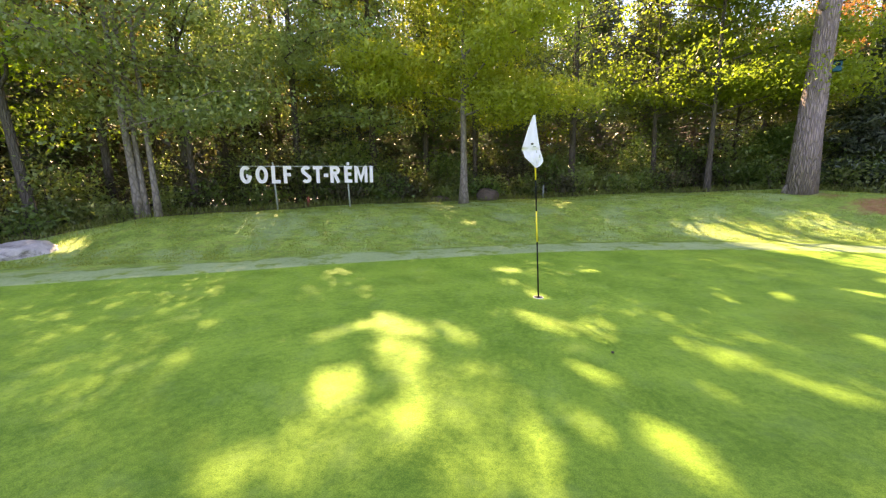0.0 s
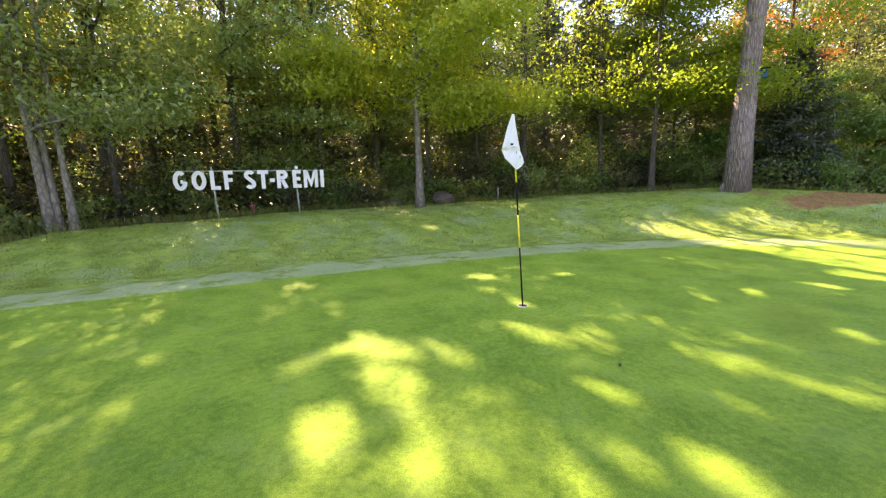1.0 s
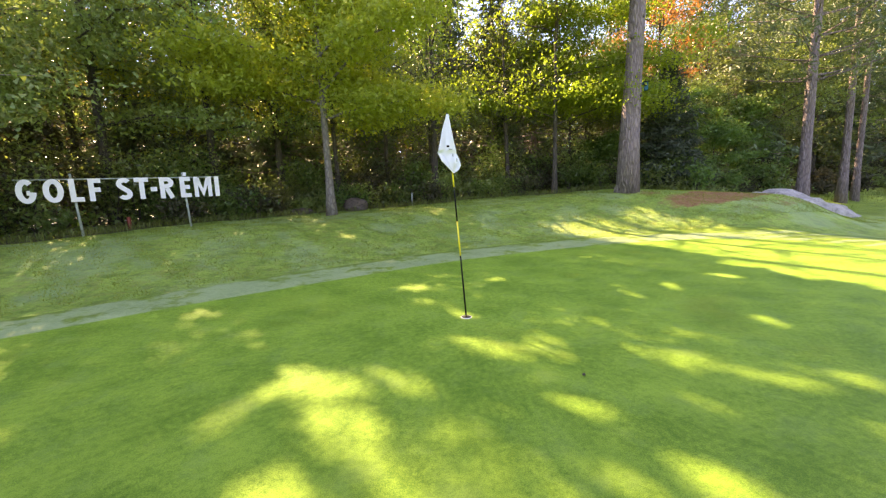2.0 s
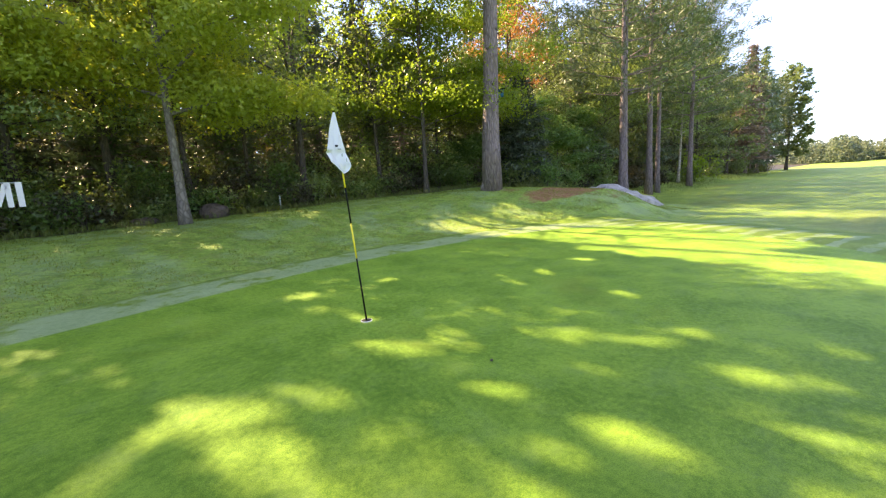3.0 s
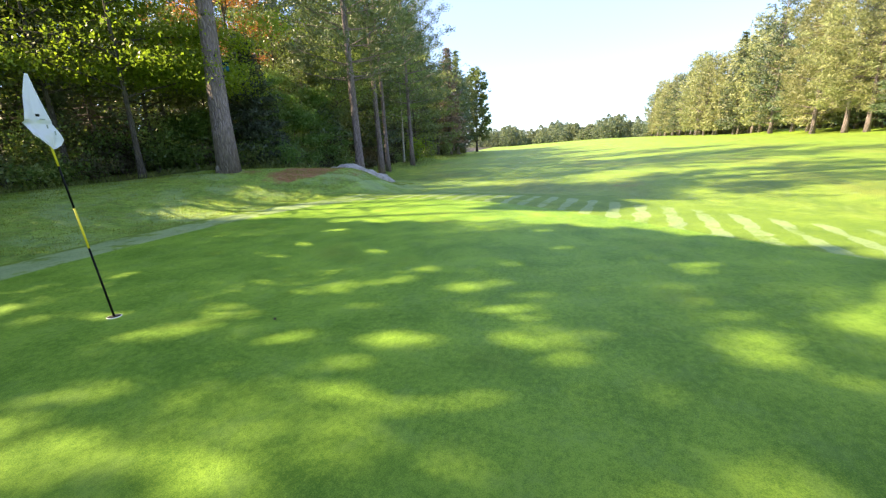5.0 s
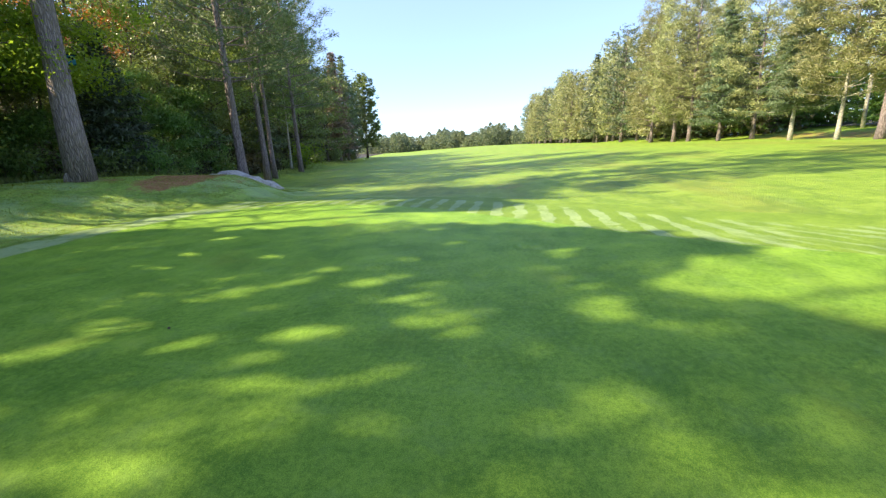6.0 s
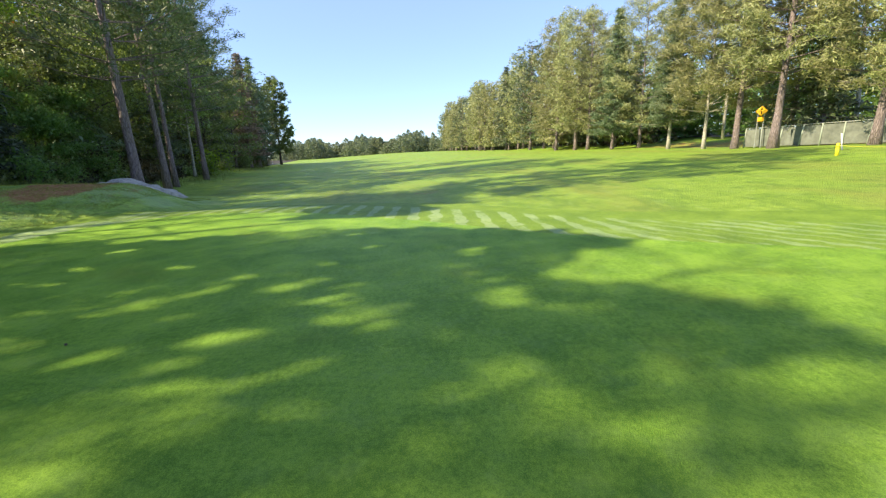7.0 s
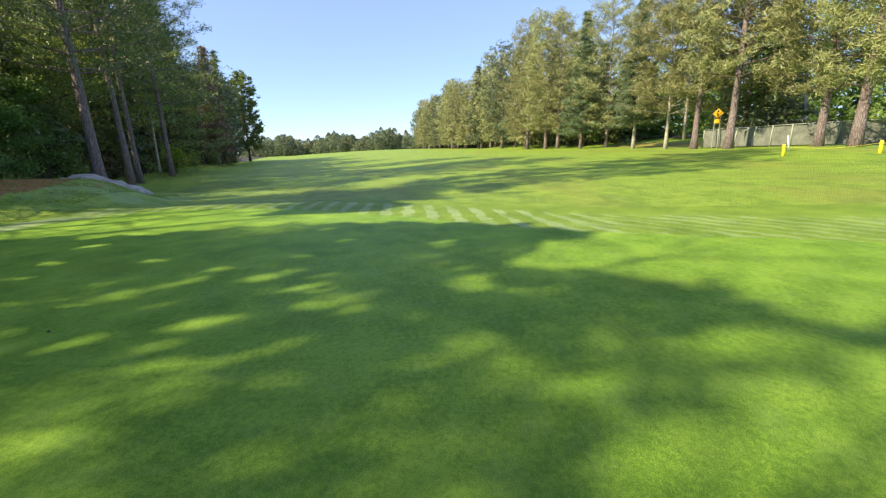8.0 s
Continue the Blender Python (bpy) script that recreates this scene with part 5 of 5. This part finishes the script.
# ---- the sign ----
def ribbon(bm, pts, w, thick, closed=False):
    """A flat bar of width w along pts, mitred at its corners, in the x-z plane."""
    p = [Vector((a, b)) for a, b in pts]
    n = len(p)
    left, right = [], []
    for i in range(n):
        a = p[i - 1] if (i or closed) else None
        c = p[(i + 1) % n] if (i < n - 1 or closed) else None
        d1 = (p[i] - a).normalized() if a is not None else (c - p[i]).normalized()
        d2 = (c - p[i]).normalized() if c is not None else d1
        t = (d1 + d2)
        t = t.normalized() if t.length > 1e-6 else d1
        nn = Vector((-t.y, t.x))
        k = min(2.2, 1.0 / max(0.3, nn.dot(Vector((-d1.y, d1.x)))))
        left.append(p[i] + nn * w / 2 * k)
        right.append(p[i] - nn * w / 2 * k)
    ring = [[bm.verts.new((q.x, y, q.y)) for q in side] for y in (-thick / 2, thick / 2) for side in (left, right)]
    lf, rf, lb, rb = ring
    for i in range(n if closed else n - 1):
        j = (i + 1) % n
        bm.faces.new((lf[i], lf[j], rf[j], rf[i]))
        bm.faces.new((lb[j], lb[i], rb[i], rb[j]))
        bm.faces.new((lf[j], lf[i], lb[i], lb[j]))
        bm.faces.new((rf[i], rf[j], rb[j], rb[i]))
    if not closed:
        bm.faces.new((lf[0], rf[0], rb[0], lb[0]))
        bm.faces.new((rf[-1], lf[-1], lb[-1], rb[-1]))


def arc(cx, cz, rx, rz, a0, a1, n=14):
    return [(cx + rx * math.cos(radians(a0 + (a1 - a0) * i / n)), cz + rz * math.sin(radians(a0 + (a1 - a0) * i / n))) for i in range(n + 1)]


def letter_strokes(c, w, h, s):
    """Strokes of a bold condensed capital in a box w by h with bar width s."""
    q = s / 2
    rx, rz = w / 2 - q, h / 2 - q
    if c == "O":
        return [(arc(w / 2, h / 2, rx, rz, 0, 360, 28)[:-1], True)]
    if c == "G":
        return [(arc(w / 2, h / 2, rx, rz, 48, 345, 26) + [(w - q, h * 0.46)], False), ([(w * 0.52, h * 0.44), (w - s - 0.001, h * 0.44)], False)]
    if c == "L":
        return [([(q, h), (q, q), (w, q)], False)]
    if c == "F":
        return [([(q, 0), (q, h - q), (w, h - q)], False), ([(s + 0.001, h * 0.50), (w * 0.92, h * 0.50)], False)]
    if c == "S":
        top = arc(w / 2, h * 0.73, rx, h * 0.27 - q, 30, 235, 14)
        low = arc(w / 2, h * 0.27, rx, h * 0.27 - q, 55, -150, 14)
        return [(top + low, False)]
    if c == "T":
        return [([(0, h - q), (w, h - q)], False), ([(w / 2, 0), (w / 2, h - s - 0.001)], False)]
    if c == "-":
        return [([(0, h * 0.45), (w, h * 0.45)], False)]
    if c == "R":
        return [([(q, 0), (q, h - q), (w * 0.52, h - q)] + arc(w * 0.52, h * 0.74, w * 0.48 - q, h * 0.26 - q, 80, -90, 9) + [(s + 0.001, h * 0.48 + q)], False), ([(w * 0.50, h * 0.48 - 0.001), (w - q, 0)], False)]
    if c == "É":
        return [([(w, h - q), (q, h - q), (q, q), (w, q)], False), ([(s + 0.001, h * 0.51), (w * 0.9, h * 0.51)], False), ([(w * 0.50, h * 1.05), (w * 0.56, h * 1.22)], False)]
    if c == "M":
        return [([(q * 0.9, 0), (q * 0.9, h)], False), ([(w - q * 0.9, 0), (w - q * 0.9, h)], False), ([(q * 1.5, h * 0.93), (w / 2, h * 0.20), (w - q * 1.5, h * 0.93)], False)]
    return [([(w / 2, 0), (w / 2, h)], False)]


def letters_sign():
    gx, gy, ix, iy = -7.62, 6.33, -4.20, 7.83
    ax = Vector((ix - gx, iy - gy, 0))
    wide = ax.length
    ax.normalize()
    zl, cap = 1.215, 0.495
    ob = thing("letter_sign", gx, gy, 0, "white block letters on a wire frame between two thin posts", "sign", rz=math.degrees(math.atan2(ax.y, ax.x)))
    spans = [("G", 0.0, 0.084), ("O", 0.110, 0.198), ("L", 0.223, 0.285), ("F", 0.309, 0.368), ("S", 0.440, 0.515), ("T", 0.529, 0.602),
             ("-", 0.610, 0.644), ("R", 0.659, 0.736), ("É", 0.770, 0.831), ("M", 0.850, 0.954), ("I", 0.972, 1.0)]
    for c, a, b in spans:
        bm = bmesh.new()
        for pts, closed in letter_strokes(c, (b - a) * wide, cap, 0.098):
            ribbon(bm, pts, 0.066 if pts[0][1] > cap * 1.02 else 0.098 if c != "M" else 0.088, 0.03, closed)
        bmesh.ops.recalc_face_normals(bm, faces=bm.faces[:])
        bm.transform(Matrix.Translation((a * wide, 0, zl)))
        part("letter", bm, MAT_WHITE, ob)
    for f in (0.243, 0.80):
        px = f * wide
        zg = h1(gx + ax.x * px, gy + ax.y * px)
        v, fc = tube([(px + 0.03, 0.06, zg - 0.1), (px, 0.06, 1.0), (px - 0.03, 0.06, zl + cap + 0.11)], [0.026, 0.025, 0.022], 8)
        finish("post", v, fc, MAT_POST, ob)
    v, fc = tube([(-0.02, 0.028, zl + cap - 0.01), (wide / 2, 0.028, zl + cap - 0.012), (wide + 0.02, 0.028, zl + cap - 0.01)], [0.016] * 3, 6)
    finish("rail", v, fc, MAT_POST, ob)


letters_sign()


# ---- flagstick, flag and cup ----
def flagstick():
    ob = thing("flagstick", 0, 0, 0, "slim black and yellow golf flagstick standing in the cup", "flagstick")
    top = np.array([-0.099, 0.209, 2.13])
    marks = [(-0.0, 0.66, MAT_BLACK, "black_band"), (0.66, 1.02, MAT_YELLOWPAINT, "yellow_band"), (1.02, 1.38, MAT_BLACK, "black_band"), (1.38, 1.74, MAT_YELLOWPAINT, "yellow_band"), (1.74, 2.13, MAT_BLACK, "black_band")]
    for a, b, mat, nm in marks:
        pa, pb = top * (a / 2.13), top * (b / 2.13)
        v, f = tube([pa, pa + (pb - pa) * 0.5, pb], [0.0095 - 0.001 * a, 0.0093 - 0.001 * a, 0.009 - 0.001 * b], 12)
        finish(nm, v, f, mat, ob)
    # limp cloth: hangs from the stick's top, its lower third folded under
    flag = thing("golf_flag", float(top[0]), float(top[1]), 2.13, "white cloth golf flag hanging limp in folds", "flag")
    nu, nv = 30, 40
    across = np.array([-0.97, -0.25, 0.0])
    deep = np.array([0.25, -0.97, 0.0])

    def cloth(u, w, out=0.0):
        """A point of the cloth; u from its right edge to its left, w from the top down."""
        left = np.interp(w, [0, 0.3, 0.60, 0.64, 0.68, 0.80, 0.93, 1.0], [0.018, 0.096, 0.170, 0.170, 0.156, 0.142, 0.058, 0.006])
        right = np.interp(w, [0, 0.25, 0.5, 0.75, 0.88, 0.95, 1.0], [0.006, 0.020, 0.036, 0.062, 0.078, 0.052, 0.006])
        drop = 0.014 + 0.596 * w - 0.012 * math.sin(u * 3.1) * w * (1 - w)
        fold = 0.012 * math.sin(u * 6.0 + w * 2.5) * min(1, w * 2.2) + 0.008 * math.sin(u * 13 - w * 5) * w
        fold += 0.030 * smooth01((w - 0.20) / 0.4) * u - 0.045 * float(smooth01((w - 0.615) / 0.045)) * (0.25 + 0.75 * u)
        fold += 0.030 * math.sin(max(0.0, (w - 0.66) / 0.34) * math.pi)
        q = across * (-right + (left + right) * u) + deep * (max(fold, -0.008) + 0.020 + out) + np.array([0, 0, -drop])
        q[:2] += -(top[:2] / 2.13) * drop
        return q

    verts = [cloth(i / nu, j / nv, 0.0025 * thick) for thick in (0, 1) for j in range(nv + 1) for i in range(nu + 1)]
    faces = []
    row = nu + 1
    k = row * (nv + 1)
    for th in (0, 1):
        for j in range(nv):
            for i in range(nu):
                q = (th * k + j * row + i, th * k + j * row + i + 1, th * k + (j + 1) * row + i + 1, th * k + (j + 1) * row + i)
                faces.append(q if th else q[::-1])
    finish("cloth", verts, faces, MAT_FLAG, flag)
    for u, w, ww, hh, mat in ((0.42, 0.55, 0.030, 0.020, MAT_BLACK), (0.30, 0.60, 0.040, 0.008, MAT_POST), (0.22, 0.70, 0.010, 0.035, MAT_POST), (0.12, 0.78, 0.010, 0.035, MAT_POST)):
        part("print", box_bm(ww, 0.003, hh, tuple(cloth(u, w, 0.006)), 0.001, Matrix.Rotation(radians(14), 4, "Z")), mat, flag)
    cup = thing("golf_cup", 0, 0, 0.004, "white rimmed golf hole cup set in the green", "golf hole")
    a = np.arange(28) * 2 * math.pi / 28
    ring = []
    for r, z in ((0.054, -0.02), (0.054, 0.004), (0.058, 0.004), (0.060, 0.0)):
        ring.append(np.column_stack([r * np.cos(a), r * np.sin(a), np.full(28, z)]))
    faces = [(k2 * 28 + j, (k2 + 1) * 28 + j, (k2 + 1) * 28 + (j + 1) % 28, k2 * 28 + (j + 1) % 28) for k2 in range(3) for j in range(28)]
    finish("rim", np.concatenate(ring), faces, MAT_CUP, cup)
    # flat dark disc, its colour standing for the shade down in the cup
    v, f = tube([(0, 0, 0.001), (0, 0, 0.004)], [0.054, 0.054], 28)
    finish("hole", v, f, MAT_CUP_SHADE, cup)


flagstick()


# ---- rocks ----
def lump_rock(name, x, y, z, sx, sy, sz, mat, seed, label, rz=0, rough=0.18, tilt=0.0):
    bm = bmesh.new()
    bmesh.ops.create_icosphere(bm, subdivisions=5, radius=1)
    off = Vector((seed * 3.7, seed * 1.9, 0))
    for v in bm.verts:
        n = v.co.normalized()
        d = 1 + rough * noise.noise(n * 1.3 + off) + rough * 0.5 * noise.noise(n * 3.1 + off) + rough * 0.25 * noise.noise(n * 8 + off)
        v.co = Vector((n.x * sx, n.y * sy, n.z * sz)) * d
    me = bpy.data.meshes.new(name)
    bm.to_mesh(me)
    bm.free()
    me.materials.append(mat)
    me.polygons.foreach_set("use_smooth", [True] * len(me.polygons))
    ob = new(name, me)
    ob.matrix_basis = pose(x, y, z, 0, tilt, rz)
    return tagged(ob, label, "rock")


lump_rock("boulder", -0.72, 10.0, h1(-0.72, 10.0) + 0.14, 0.40, 0.30, 0.27, MAT_BOULDER, 1, "rounded brown-grey boulder beside the maple")
lump_rock("boulder", -2.4, 10.1, h1(-2.4, 10.1) - 0.02, 0.36, 0.28, 0.18, MAT_BOULDER, 2, "low mossy boulder half sunk at the wood's edge")
lump_rock("rock_outcrop", 13.25, 6.5, -0.30, 2.8, 1.2, 0.98, MAT_ROCK, 3, "smooth pale grey granite outcrop running into the grass", -3, 0.26, 10.0)
lump_rock("rock_outcrop", -9.75, 1.95, -0.10, 0.85, 0.5, 0.32, MAT_ROCK, 4, "pale grey bedrock at the foot of the bank", 25, 0.2)


# ---- box on the big pine, stakes ----
def nest_box():
    ob = thing("bird_box", 8.30, 7.72, 4.02, "small teal blue wooden bird box fixed to the pine's trunk", "bird box", rz=-35)
    part("body", box_bm(0.18, 0.18, 0.24, (0, 0, 0.13), 0.008), MAT_TEAL, ob)
    part("roof", box_bm(0.28, 0.28, 0.025, (0, 0, 0.275), 0.006, Matrix.Rotation(radians(8), 4, "X")), MAT_BLACK, ob)
    part("front_plate", box_bm(0.11, 0.01, 0.07, (0, -0.096, 0.17), 0.003), MAT_BLACK, ob)
    part("bracket", box_bm(0.22, 0.05, 0.05, (-0.16, 0.02, 0.14), 0.006), MAT_BLACK, ob)


nest_box()


def stake(x, y, hh, mat, label, r=0.03):
    ob = thing("stake", x, y, h1(x, y), label, "stake")
    v, f = tube([(0, 0, -0.1), (0, 0, hh - 0.02), (0, 0, hh)], [r, r, r * 0.6], 8)
    finish("shaft", v, f, mat, ob)


stake(-6.4, 8.0, 0.30, MAT_RED, "short dull red marker stake near the sign", 0.045)
stake(1.3, 10.8, 0.45, MAT_POST, "short pale wooden stake at the wood's edge", 0.025)
lump_rock("stone", 0.434, -1.542, 0.009, 0.012, 0.011, 0.009, MAT_BOULDER, 7, "small dark clod lying on the putting green")

# ---- tufts of longer grass on the bank ----
def grass_tufts(name, n, seed, spot, low, tall, mat, label):
    """Narrow bent blades, rooted in the ground."""
    r = np.random.default_rng(seed)
    x, y = spot(r, n)
    sd = rim_distance(x, y)
    keep = sd > np.where((x > 6) & (y < 4), 3.0, 0.95) + 0.25 * r.random(len(x))
    x, y, sd = x[keep], y[keep], sd[keep]
    z = height(x, y, sd)
    k = len(x)
    az = r.uniform(0, 6.283, k)
    hh = r.uniform(low, tall, k)
    w = 0.0045 + 0.004 * r.random(k)
    bend = hh * r.uniform(0.2, 0.9, k)
    out = np.column_stack([np.cos(az), np.sin(az), np.zeros(k)])
    side = np.column_stack([-np.sin(az), np.cos(az), np.zeros(k)]) * w[:, None]
    root = np.column_stack([x, y, z - 0.006])
    tip = root + out * bend[:, None] + np.array([0, 0, 1]) * hh[:, None]
    mid = root + out * (0.3 * bend)[:, None] + np.array([0, 0, 1]) * (0.6 * hh)[:, None]
    return tagged(leaf_mesh(name, np.stack([root, mid + side, tip, mid - side], 1), mat), label, "grass", kind="stuff")


def bank_spots(r, n):
    x = r.uniform(-10.5, 15.0, n)
    near = r.random(n) ** 1.3
    y = np.interp(x, [-11, -8.5, -5, 0, 5, 8.5, 12, 15], [0.3, 0.9, 1.9, 3.4, 4.3, 4.4, 4.5, 4.8]) + near * np.interp(x, [-11, -8.5, -5, 0, 5, 9, 15], [2.0, 4.0, 6.0, 7.0, 7.0, 4.5, 3.0])
    clump = np.sin(x * 3.1 + 1) * np.sin(y * 3.7) + np.sin(x * 7.3 + y * 5.1)
    ok = r.random(n) < np.clip(0.45 + 0.4 * clump, 0.06, 1)
    return x[ok], y[ok]


MAT_BLADE = leaf_material("grass_blade", (0.150, 0.260, 0.030), (0.220, 0.330, 0.045), (0.340, 0.400, 0.085), (0.40, 0.52, 0.05), 0.5, 0.6)
grass_tufts("rough_grass", 105000, 31, bank_spots, 0.012, 0.04, MAT_BLADE, "short uneven rough grass covering the bank")


MAT_WEED = leaf_material("weed_blade", (0.075, 0.120, 0.024), (0.120, 0.175, 0.034), (0.200, 0.235, 0.060), (0.22, 0.28, 0.04), 0.4, 0.6)


def fringe_spots(r, n):
    x = r.uniform(-18, 17, n)
    y = np.interp(x, EDGE_X, EDGE_Y) + r.normal(size=n) * 0.7 - 0.9
    far = r.random(n) < 0.3
    x = np.where(far, r.uniform(17, 60, n), x)
    y = np.where(far, edge_line(x) + 1.2 + 0.8 * r.normal(size=n), y)
    return x, y


grass_tufts("long_grass", 24000, 32, fringe_spots, 0.06, 0.24, MAT_WEED, "long unmown grass and weeds at the wood's edge")
